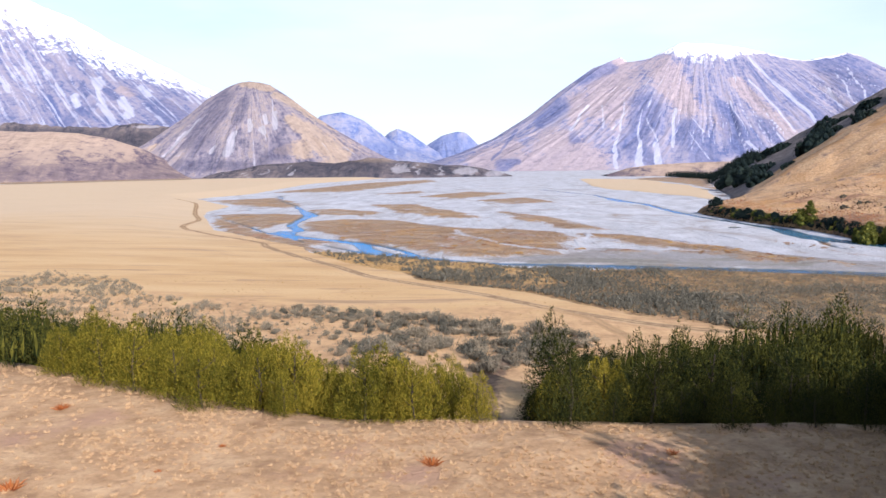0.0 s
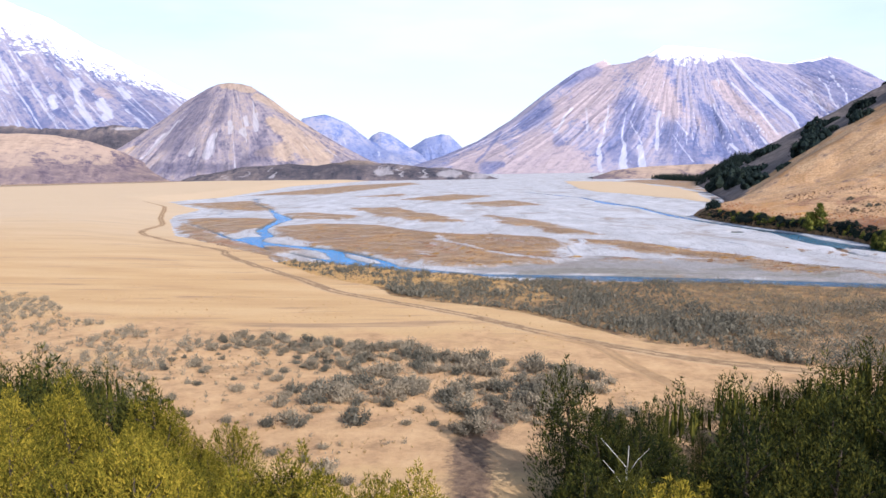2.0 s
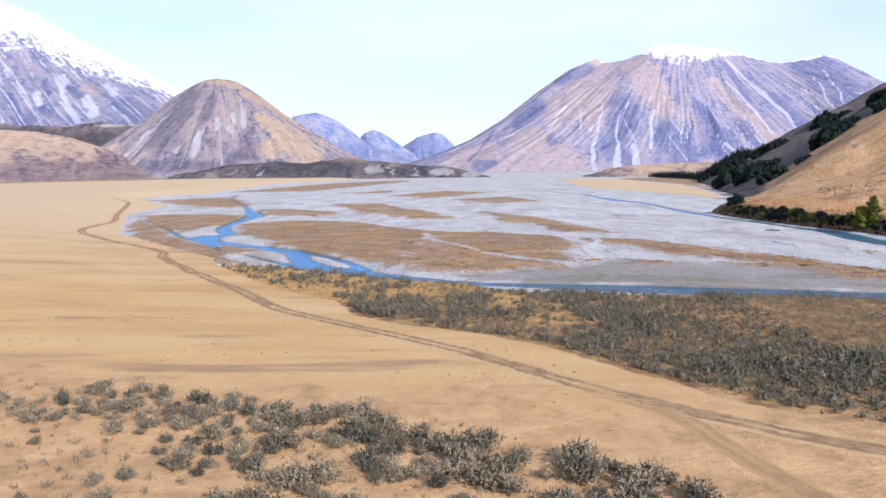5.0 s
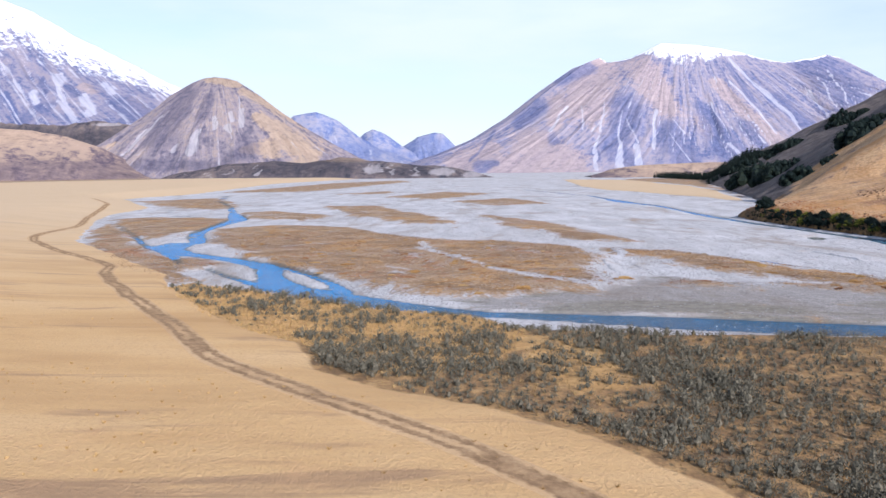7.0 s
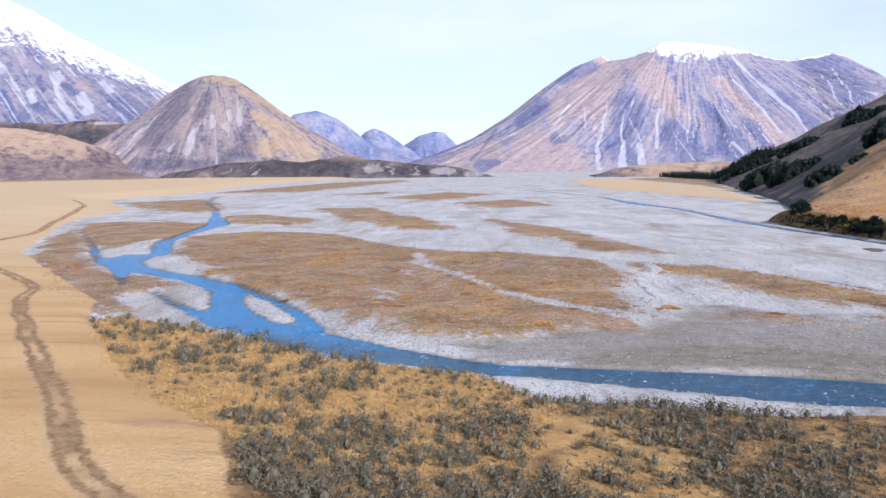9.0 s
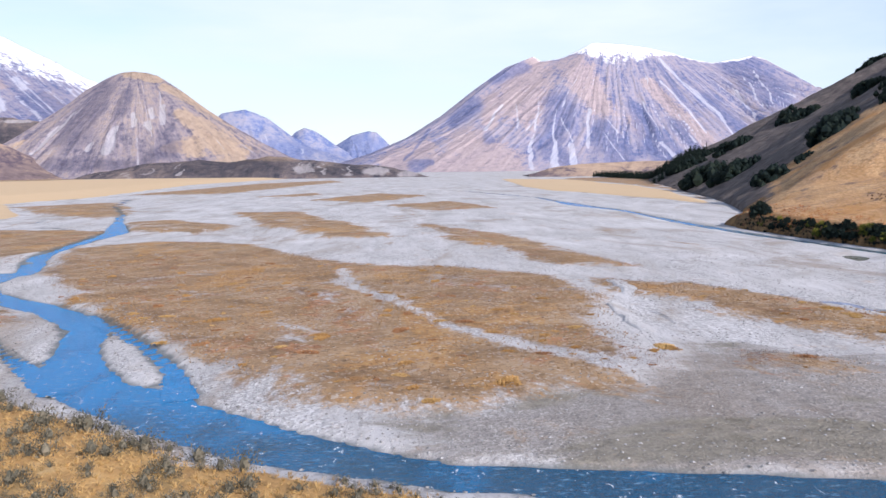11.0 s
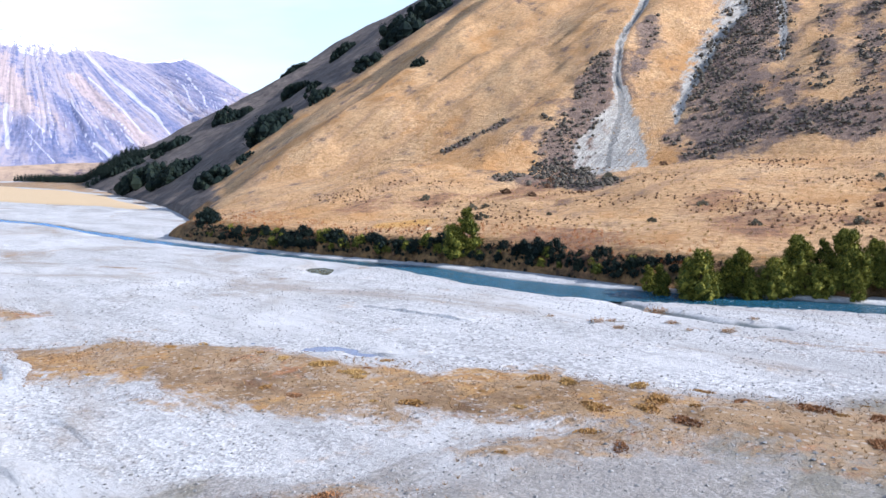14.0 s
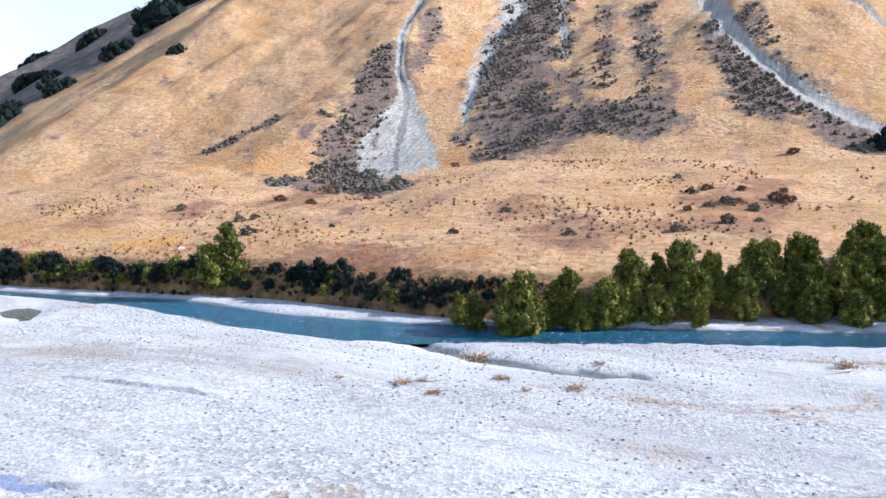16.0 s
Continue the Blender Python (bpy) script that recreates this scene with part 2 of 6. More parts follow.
def water_material(name, deep, shallow, rough, lo=150.0, hi=290.0):
    """River water: dark where it runs deep, paler in the shallow braids up the valley, where sky reflection is put into
    the blue, with riffles.
    """
    m = Mat(name, rough, 0.3)
    split = m.t.nodes.new("ShaderNodeSeparateXYZ")
    m.put(split.inputs[0], m.pos)
    # the bright blue up the valley holds reflected sky in its base colour
    way = m.calc("ADD", m.step(split.outputs["Y"], lo, hi), m.calc("MULTIPLY", m.calc("SUBTRACT", m.noise(0.12, 7.0, 0.65, m.scaled(m.pos, (1.0, 0.6, 1.0)), 0.6), 0.5), 2.0))
    m.bump(m.calc("ADD", m.noise(1.4, 5.0, 0.6, m.scaled(m.pos, (1.0, 1.8, 1.0))), m.calc("MULTIPLY", m.noise(5.0, 4.0), 0.5)), 0.9, 0.35)
    ripple = m.calc("MULTIPLY", m.step(m.noise(1.1, 7.0, 0.75, m.scaled(m.pos, (1.0, 2.0, 1.0))), 0.54, 0.66), 0.5)
    # glints on the water, painted on as white specks
    glints = m.calc("MULTIPLY", m.step(m.noise(1.5, 6.0, 0.75, m.scaled(m.pos, (1.0, 0.5, 1.0))), 0.62, 0.68), 0.85)
    return m.done(m.mix(glints, m.mix(ripple, m.ramp(way, (0.1, deep), (0.5, tuple(0.5 * (a + b) for a, b in zip(deep, shallow))), (0.95, shallow)), (0.20, 0.36, 0.50)), (0.75, 0.82, 0.85)))


def hillside_material():
    m = Mat("tussock_hillside", 0.95, 0.1)
    down = m.scaled(m.pos, (0.5, 1.6, 0.35))
    c = m.ramp(m.noise(0.05, 6.0, 0.65), (0.3, (0.50, 0.30, 0.15)), (0.5, (0.645, 0.405, 0.215)), (0.7, (0.70, 0.475, 0.275)))
    c = m.mix(m.calc("MULTIPLY", m.step(m.noise(0.9, 6.0, 0.75), 0.42, 0.66), 0.85), c, (0.40, 0.225, 0.09))
    c = m.mix(m.calc("MULTIPLY", m.step(m.noise(0.07, 7.0, 0.66, down, 0.5), 0.52, 0.66), 0.5), c, (0.29, 0.19, 0.135))
    terraces = m.noise(1.0, 7.0, 0.7, m.scaled(m.pos, (0.9, 0.22, 1.4)), 0.6)
    c = m.mix(m.calc("MULTIPLY", m.step(terraces, 0.49, 0.60), 0.6), c, (0.36, 0.215, 0.11))
    c = m.mix(m.calc("MULTIPLY", m.step(m.noise(0.03, 8.0, 0.7), 0.52, 0.64), 0.7), c, (0.46, 0.235, 0.085))
    c = m.mix(m.calc("MULTIPLY", m.step(m.noise(0.20, 8.0, 0.78), 0.56, 0.68), 0.7), c, (0.20, 0.125, 0.075))
    rough_edge = m.calc("SUBTRACT", m.noise(0.09, 9.0, 0.75), 0.5)
    edge = m.calc("MULTIPLY", rough_edge, 1.5)
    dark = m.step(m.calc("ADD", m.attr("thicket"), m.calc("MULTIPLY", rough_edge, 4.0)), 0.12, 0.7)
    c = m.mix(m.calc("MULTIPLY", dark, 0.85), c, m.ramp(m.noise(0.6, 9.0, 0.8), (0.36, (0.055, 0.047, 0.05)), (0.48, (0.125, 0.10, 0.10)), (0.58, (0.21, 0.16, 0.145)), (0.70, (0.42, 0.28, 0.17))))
    # shade of the turned-away flank, put into the colour as darker, greyer ground
    shade = m.step(m.calc("ADD", m.attr("flank_shade"), edge), 0.45, 0.8)
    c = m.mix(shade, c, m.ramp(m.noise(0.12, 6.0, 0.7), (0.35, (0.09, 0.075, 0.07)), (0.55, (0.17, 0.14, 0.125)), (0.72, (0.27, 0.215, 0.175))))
    scree = m.step(m.calc("ADD", m.calc("ADD", m.attr("scree"), m.calc("MULTIPLY", m.calc("SUBTRACT", m.noise(0.16, 7.0, 0.7, None, 0.6), 0.5), 1.0)), m.calc("MULTIPLY", m.calc("SUBTRACT", m.noise(0.55, 8.0, 0.72, m.scaled(m.pos, (0.35, 1.2, 0.35))), 0.5), 1.5)), 0.40, 0.70)
    grey = m.ramp(m.noise(0.9, 6.0, 0.72, m.scaled(m.pos, (0.2, 1.6, 0.2))), (0.34, (0.27, 0.25, 0.225)), (0.5, (0.41, 0.385, 0.35)), (0.66, (0.53, 0.505, 0.465)))
    c = m.mix(scree, c, grey)
    c = m.mix(m.calc("MULTIPLY", m.step(m.calc("ADD", m.attr("gut"), m.calc("MULTIPLY", edge, 0.4)), 0.4, 0.7), 0.75), c, (0.19, 0.185, 0.18))
    bank = m.step(m.calc("ADD", m.attr("bank"), m.calc("MULTIPLY", edge, 0.5)), 0.4, 0.7)
    c = m.mix(bank, c, m.ramp(m.noise(0.5, 6.0, 0.75), (0.32, (0.06, 0.045, 0.03)), (0.45, (0.18, 0.11, 0.055)), (0.58, (0.34, 0.20, 0.09)), (0.72, (0.42, 0.19, 0.06))))
    ochre = m.step(m.calc("ADD", m.attr("ochre"), edge), 0.45, 0.8)
    c = m.mix(m.calc("MULTIPLY", ochre, 0.8), c, m.ramp(m.noise(0.8, 6.0, 0.7), (0.35, (0.56, 0.29, 0.07)), (0.65, (0.68, 0.40, 0.13))))
    rusty = m.step(m.calc("ADD", m.attr("rust"), m.calc("MULTIPLY", rough_edge, 3.5)), 0.35, 0.9)
    c = m.mix(m.calc("MULTIPLY", rusty, 0.75), c, m.ramp(m.noise(0.5, 8.0, 0.75), (0.36, (0.11, 0.07, 0.055)), (0.5, (0.27, 0.14, 0.085)), (0.64, (0.42, 0.22, 0.11))))
    m.bump(m.calc("ADD", m.calc("ADD", m.noise(0.9, 7.0, 0.78), m.calc("MULTIPLY", terraces, 1.3)), m.calc("MULTIPLY", m.noise(0.12, 6.0), 1.6)), 0.9, 0.55)
    return m.done(c)


def mountain_material(name, rock, blue, tan, pale, fine, snowy=(0.80, 0.82, 0.87)):
    """Shingle mountain: rock with thin streaks down the fall lines, tawny, dark and pale zones, snow; fine: streaks a metre."""
    m = Mat(name, 0.95, 0.1)
    comb = m.t.nodes.new("ShaderNodeCombineXYZ")
    m.put(comb.inputs[0], m.attr("across")), m.put(comb.inputs[1], m.attr("down"))
    flow = comb.outputs[0]
    grain = m.noise(fine * 0.8, 9.0, 0.74)
    thread = m.noise(fine * 0.8, 8.0, 0.70, m.scaled(flow, (1.0, 0.20, 1.0)), 0.7)
    wide = m.noise(fine * 0.22, 7.0, 0.66, m.scaled(flow, (1.0, 0.40, 1.0)), 1.2)
    ragged = m.calc("ADD", m.calc("MULTIPLY", m.calc("SUBTRACT", thread, 0.5), 1.2), m.calc("MULTIPLY", m.calc("SUBTRACT", m.noise(fine * 0.35, 9.0, 0.74), 0.5), 2.0))
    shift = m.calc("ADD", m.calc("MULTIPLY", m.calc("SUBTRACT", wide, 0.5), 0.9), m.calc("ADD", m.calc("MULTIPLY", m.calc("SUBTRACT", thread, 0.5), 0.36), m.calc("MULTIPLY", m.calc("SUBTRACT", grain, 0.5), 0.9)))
    # gully shade put into the colour: bluish dark in gullies, paler on ribs
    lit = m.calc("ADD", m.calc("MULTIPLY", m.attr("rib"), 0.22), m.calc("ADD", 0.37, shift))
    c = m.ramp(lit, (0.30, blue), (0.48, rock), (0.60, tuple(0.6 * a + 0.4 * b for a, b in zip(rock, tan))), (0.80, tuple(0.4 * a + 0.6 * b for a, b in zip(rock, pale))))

    blotch = m.calc("ADD", m.calc("MULTIPLY", ragged, 0.8), m.calc("MULTIPLY", m.calc("SUBTRACT", grain, 0.5), 1.3))

    def zone(att, lo=0.34, hi=0.86):
        return m.step(m.calc("ADD", m.attr(att), blotch), lo, hi)

    c = m.mix(m.calc("MULTIPLY", zone("tan"), 0.75), c, m.ramp(m.calc("ADD", m.calc("MULTIPLY", grain, 0.6), m.calc("MULTIPLY", thread, 0.4)), (0.36, tuple(v * 0.66 for v in tan)), (0.5, tan), (0.64, tuple(min(1, v * 1.2) for v in tan))))
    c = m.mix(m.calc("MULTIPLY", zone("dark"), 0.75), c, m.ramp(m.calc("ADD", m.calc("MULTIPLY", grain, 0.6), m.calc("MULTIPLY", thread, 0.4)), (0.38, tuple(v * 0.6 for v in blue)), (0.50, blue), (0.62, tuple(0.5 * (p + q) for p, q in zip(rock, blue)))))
    chute = m.step(m.calc("ADD", m.attr("pale"), m.calc("MULTIPLY", ragged, 0.75)), 0.36, 0.80)
    c = m.mix(m.calc("MULTIPLY", chute, 0.62), c, m.ramp(thread, (0.36, tuple(v * 0.8 for v in pale)), (0.64, tuple(min(1.0, v * 1.1) for v in pale))))
    # snow lies in the gullies and thins out over the ribs
    flake = m.calc("ADD", m.calc("MULTIPLY", ragged, 1.3), m.calc("ADD", m.calc("MULTIPLY", m.calc("SUBTRACT", m.noise(fine * 0.9, 9.0, 0.8), 0.5), 2.6), m.calc("MULTIPLY", m.calc("SUBTRACT", 0.5, m.attr("rib")), 0.9)))
    c = m.mix(m.calc("MULTIPLY", m.step(m.calc("ADD", m.attr("snow"), flake), 0.42, 0.80), m.step(m.attr("snow"), 0.0, 0.45)), c, snowy)
    m.bump(m.calc("ADD", thread, m.noise(fine * 1.5, 8.0, 0.75)), 0.9, 6.0)
    return m.done(c)


def leaf_material(name, dark, mid, light, spread=0.5):
    m = Mat(name, 0.75, 0.08)
    r = m.calc("ADD", m.calc("MULTIPLY", m.island(), 0.85 - spread * 0.70), m.calc("MULTIPLY", m.random(), spread * 0.70))
    r = m.calc("ADD", r, m.calc("MULTIPLY", m.step(m.noise(0.8, 3.0, 0.6, m.scaled(m.pos, (1.0, 1.0, 0.6))), 0.36, 0.64), 0.18))
    c = m.ramp(r, (0.1, dark), (0.45, mid), (0.95, light))
    return m.done(c)


def bark_material():
    m = Mat("bark", 0.9, 0.1)
    return m.done(m.ramp(m.noise(6.0, 5.0), (0.3, (0.03, 0.023, 0.018)), (0.7, (0.085, 0.066, 0.05))))


def plain_rough(name, a, b, scale):
    m = Mat(name, 0.9, 0.15)
    n = m.noise(scale, 5.0, 0.7)
    m.bump(n, 0.5, 0.05)
    return m.done(m.ramp(m.calc("ADD", m.calc("MULTIPLY", n, 0.6), m.calc("MULTIPLY", m.island(), 0.4)), (0.3, a), (0.7, b)))


GROUND = ground_material()
HILLSIDE = hillside_material()
RIVER = water_material("river_blue", (0.010, 0.072, 0.15), (0.012, 0.205, 0.50), 0.2, 182.0, 225.0)
RIVER_FAR = water_material("river_teal", (0.010, 0.055, 0.085), (0.022, 0.105, 0.165), 0.2)
RIVER_UPPER = water_material("river_far_blue", (0.010, 0.065, 0.095), (0.015, 0.17, 0.42), 0.2, 300.0, 470.0)
POOL = water_material("still_pool", (0.045, 0.042, 0.018), (0.08, 0.075, 0.035), 0.25)
FILM = water_material("thin_water", (0.17, 0.21, 0.33), (0.26, 0.30, 0.42), 0.2)
LEAF_TREE = leaf_material("olive_foliage", (0.016, 0.022, 0.003), (0.102, 0.092, 0.008), (0.34, 0.25, 0.026), 0.40)
# dark green leaves with the east wood's shade put into the colour
LEAF_SHADED = leaf_material("shaded_green_foliage", (0.003, 0.006, 0.003), (0.015, 0.022, 0.005), (0.105, 0.094, 0.013), 0.50)
# dark bluish leaves; the shade on the flank's bushes is put into this colour
LEAF_DARK = leaf_material("dark_foliage", (0.004, 0.009, 0.010), (0.009, 0.016, 0.015), (0.022, 0.030, 0.020))
LEAF_BANK = leaf_material("bank_foliage", (0.018, 0.030, 0.009), (0.078, 0.088, 0.017), (0.275, 0.245, 0.042), 0.4)
LEAF_SHRUB = leaf_material("grey_scrub_twigs", (0.034, 0.034, 0.026), (0.100, 0.093, 0.069), (0.23, 0.198, 0.140))
LEAF_SAGE = leaf_material("pale_scrub_twigs", (0.062, 0.053, 0.037), (0.172, 0.144, 0.100), (0.34, 0.28, 0.185))
LEAF_RED = leaf_material("rust_tussock", (0.18, 0.05, 0.015), (0.33, 0.105, 0.03), (0.44, 0.17, 0.05))
LEAF_STRAW = leaf_material("straw_tussock", (0.35, 0.215, 0.10), (0.50, 0.32, 0.16), (0.62, 0.425, 0.23))
LEAF_GOLD = leaf_material("golden_tussock", (0.27, 0.165, 0.06), (0.41, 0.262, 0.10), (0.53, 0.365, 0.165))
LEAF_TAWNY = leaf_material("tawny_grass", (0.18, 0.12, 0.055), (0.32, 0.215, 0.095), (0.46, 0.32, 0.145))
BARK = bark_material()
LEAF_HEATH = leaf_material("dark_heath", (0.035, 0.034, 0.032), (0.075, 0.068, 0.058), (0.15, 0.125, 0.095))
LEAF_BROWN = leaf_material("brown_twigs", (0.05, 0.03, 0.02), (0.12, 0.07, 0.045), (0.22, 0.125, 0.075))
LEAF_MAT = leaf_material("mat_plants", (0.13, 0.085, 0.055), (0.25, 0.165, 0.10), (0.38, 0.24, 0.11))
DEADWOOD = plain_rough("bleached_wood", (0.42, 0.38, 0.33), (0.68, 0.64, 0.58), 5.0)
DRIFT = plain_rough("drift_debris", (0.22, 0.13, 0.075), (0.46, 0.30, 0.17), 3.0)
PALE_ROCK = plain_rough("pale_rock", (0.40, 0.33, 0.24), (0.52, 0.44, 0.33), 2.0)
STONE = plain_rough("river_stone", (0.15, 0.145, 0.14), (0.38, 0.37, 0.365), 2.0)
# haze is put into the rock colours of these ranges as blue and lavender
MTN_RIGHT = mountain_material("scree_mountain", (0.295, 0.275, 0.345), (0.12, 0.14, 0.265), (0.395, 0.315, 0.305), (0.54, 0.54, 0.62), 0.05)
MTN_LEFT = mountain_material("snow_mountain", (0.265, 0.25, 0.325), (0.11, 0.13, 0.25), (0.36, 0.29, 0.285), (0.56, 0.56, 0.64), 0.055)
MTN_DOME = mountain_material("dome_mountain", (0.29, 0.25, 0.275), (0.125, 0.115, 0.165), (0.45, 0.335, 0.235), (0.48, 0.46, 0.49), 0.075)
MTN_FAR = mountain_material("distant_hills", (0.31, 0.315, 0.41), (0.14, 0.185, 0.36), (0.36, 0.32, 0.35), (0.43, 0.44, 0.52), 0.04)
FOOTHILL = mountain_material("foothills", (0.43, 0.315, 0.24), (0.13, 0.10, 0.13), (0.50, 0.36, 0.255), (0.52, 0.41, 0.34), 0.05)
DARKTOE = mountain_material("dark_terraces", (0.17, 0.14, 0.14), (0.05, 0.05, 0.065), (0.30, 0.22, 0.16), (0.50, 0.46, 0.46), 0.07)


# ---- numeric helpers ----
def hashed(ix, iy, seed):
    h = (ix.astype(np.int64) * 374761393 + iy.astype(np.int64) * 668265263 + seed * 1442695041) & 0xFFFFFFFF
    h = ((h ^ (h >> 13)) * 1274126177) & 0xFFFFFFFF
    return ((h ^ (h >> 16)) & 0xFFFF) / 65535.0


def value_noise(x, y, seed=0):
    ix, iy = np.floor(x), np.floor(y)
    fx, fy = x - ix, y - iy
    fx, fy = fx * fx * (3 - 2 * fx), fy * fy * (3 - 2 * fy)
    a, b = hashed(ix, iy, seed), hashed(ix + 1, iy, seed)
    c, d = hashed(ix, iy + 1, seed), hashed(ix + 1, iy + 1, seed)
    return (a + (b - a) * fx) * (1 - fy) + (c + (d - c) * fx) * fy - 0.5


def fbm(x, y, octaves=4, seed=0, gain=0.5):
    total, amp = 0.0, 1.0
    for k in range(octaves):
        total = total + amp * value_noise(x * 2**k + 17.3 * k, y * 2**k - 9.1 * k, seed + k)
        amp *= gain
    return total


def smooth(lo, hi, v):
    t = np.clip((v - lo) / (hi - lo), 0, 1)
    return t * t * (3 - 2 * t)


def line_distance(X, Y, pts, closed=False):
    best = np.full(np.shape(X), 1e9)
    ring = list(pts) + ([pts[0]] if closed else [])
    for (x0, y0), (x1, y1) in zip(ring, ring[1:]):
        dx, dy = x1 - x0, y1 - y0
        t = np.clip(((X - x0) * dx + (Y - y0) * dy) / (dx * dx + dy * dy + 1e-9), 0, 1)
        best = np.minimum(best, (X - x0 - t * dx) ** 2 + (Y - y0 - t * dy) ** 2)
    return np.sqrt(best)


def inside(X, Y, pts):
    odd = np.zeros(np.shape(X), bool)
    for (x0, y0), (x1, y1) in zip(pts, list(pts[1:]) + [pts[0]]):
        cross = (y0 > Y) != (y1 > Y)
        with np.errstate(divide="ignore", invalid="ignore"):
            at = x0 + (Y - y0) * (x1 - x0) / (y1 - y0 + 1e-12)
        odd ^= cross & (X < at)
    return odd


def depth_in(X, Y, pts, margin=12.0):
    """Metres inside a polygon (negative outside, cut off at the margin)."""
    P = np.array(pts)
    out = np.full(np.shape(X), -margin)
    near = (X > P[:, 0].min() - margin) & (X < P[:, 0].max() + margin) & (Y > P[:, 1].min() - margin) & (Y < P[:, 1].max() + margin)
    if near.any():
        d = line_distance(X[near], Y[near], pts, True)
        out[near] = np.where(inside(X[near], Y[near], pts), d, -d)
    return out


def spaced(start, lo, hi, stop, fine, grow, first_grow=None):
    """Grid lines: evenly fine from lo to hi, wider and wider out to start and stop."""
    mid = list(np.arange(lo, hi + fine / 2, fine))
    left, s, v = [], fine, lo
    while v > start:
        s *= first_grow or grow
        v -= s
        left.append(v)
    right, s, v = [], fine, mid[-1]
    while v < stop:
        s *= grow
        v += s
        right.append(v)
    return np.array(left[::-1] + mid + right)


def grid_mesh(name, X, Y, Z, material, attrs=None):
    """A smooth sheet from three arrays of one shape."""
    r, c = X.shape
    n = np.arange(r * c).reshape(r, c)
    faces = np.stack([n[:-1, :-1], n[:-1, 1:], n[1:, 1:], n[1:, :-1]], -1).reshape(-1, 4)
    me = bpy.data.meshes.new(name)
    me.vertices.add(r * c)
    me.vertices.foreach_set("co", np.stack([X, Y, Z], -1).astype(np.float32).ravel())
    me.loops.add(len(faces) * 4)
    me.loops.foreach_set("vertex_index", faces.ravel().astype(np.int32))
    me.polygons.add(len(faces))
    me.polygons.foreach_set("loop_start", np.arange(0, len(faces) * 4, 4, dtype=np.int32))
    me.polygons.foreach_set("use_smooth", np.ones(len(faces), bool))
    me.materials.append(material)
    for key, val in (attrs or {}).items():
        me.attributes.new(key, "FLOAT", "POINT").data.foreach_set("value", np.asarray(val, np.float32).ravel())
    me.update(calc_edges=True)
    me.validate()
    return me


# ---- plan of the valley ----
def ribbon(rows):
    """Outline of a channel from rows of x, y and half width."""
    a = np.array(rows, float)
    way = np.gradient(a[:, :2], axis=0)
    way = way / np.linalg.norm(way, axis=1, keepdims=True)
    n = np.c_[-way[:, 1], way[:, 0]] * np.maximum(a[:, 2:] * 0.8 - 0.2, 0.1)
    return [tuple(p) for p in np.r_[a[:, :2] + n, (a[:, :2] - n)[::-1]]]


RIVER_NEAR = [(-83.9, 301), (-85.2, 292), (-82, 282.6), (-76.2, 275), (-68.8, 269.2), (-59.1, 261.5), (-51.6, 255.2), (-45.2, 246.7), (-40.2, 235.8), (-37.8, 227.2), (-35.4, 220), (-30.3, 212.6), (-25.6, 207.7), (-19, 202.1), (-12.9, 197.4), (-8.7, 195.1), (-4, 193.1), (0.4, 191.7), (4.1, 190.1), (8.5, 189), (14.1, 187), (19.2, 185), (27.1, 181.8), (34, 180), (52, 176.5), (80, 167.5), (120, 152), (180, 128),
              (180, 140), (120, 163), (80, 176), (55, 183), (36, 187.4), (30.8, 188.8), (21.2, 190.7), (13.1, 191.9), (4.7, 193.5), (0.3, 195.6), (-2.5, 197.6), (-7.2, 200.9), (-12.5, 205.2), (-17.7, 209.2), (-19.5, 212.2), (-22.4, 214), (-26.3, 216.7), (-30.9, 223.5), (-35.3, 233.9), (-37.3, 241.6), (-40.5, 248.3), (-46.5, 256), (-52.5, 261.8), (-59.9, 267.6), (-67.7, 275.3), (-73.3, 284.6), (-75.1, 293), (-75.8, 303)]
BRAIDS = [ribbon(r) for r in (
    [(-75, 296, 1.4), (-76, 303, 2.6), (-82, 317.5, 3.2), (-87.6, 333.5, 2.8), (-90, 352, 2.2), (-93, 381, 3.2), (-94.5, 402, 5.0), (-104, 430, 4.0), (-112, 452, 2.0), (-128, 500, 1.8), (-160, 580, 2.0), (-195, 700, 2.5)],
    [(-74.8, 275.6, 1.4), (-69.1, 265.5, 1.4), (-63.9, 254.1, 0.8), (-60.8, 247.6, 0.7)],
    [(-144, 393, 0.9), (-132, 372, 0.6), (-120, 351, 0.9), (-110, 334, 0.6), (-99, 315, 1.0), (-91, 299, 1.0), (-81, 282, 1.3)],
    [(-134, 430, 1.2), (-127, 428, 1.8), (-112, 414, 1.4), (-100, 404, 1.6)],
    [(-146, 449, 0.9), (-148, 464, 1.0), (-158, 494, 1.0)],
    [(-52.4, 241.3, 0.4), (-47.4, 234.2, 0.7), (-42, 227.4, 0.9), (-36.8, 220.8, 1.1), (-31.3, 213.7, 1.4)],
    [(-43.9, 252.8, 1.2), (-36.6, 243.3, 1.1), (-29.3, 232.6, 1.1), (-23.9, 223.3, 1.2), (-20.8, 215.9, 1.4), (-18.9, 210.9, 1.6)])]
RIVER_EAST = [(175, 120), (149, 172), (135, 200), (128, 220), (123.5, 232), (118.5, 244), (116.5, 252), (114, 268), (115.5, 290), (113, 303),
              (108, 303), (109.5, 293), (106, 271), (106.5, 253), (108.5, 246.5), (111, 240), (121, 219), (128.5, 200), (142, 172), (168, 120)]
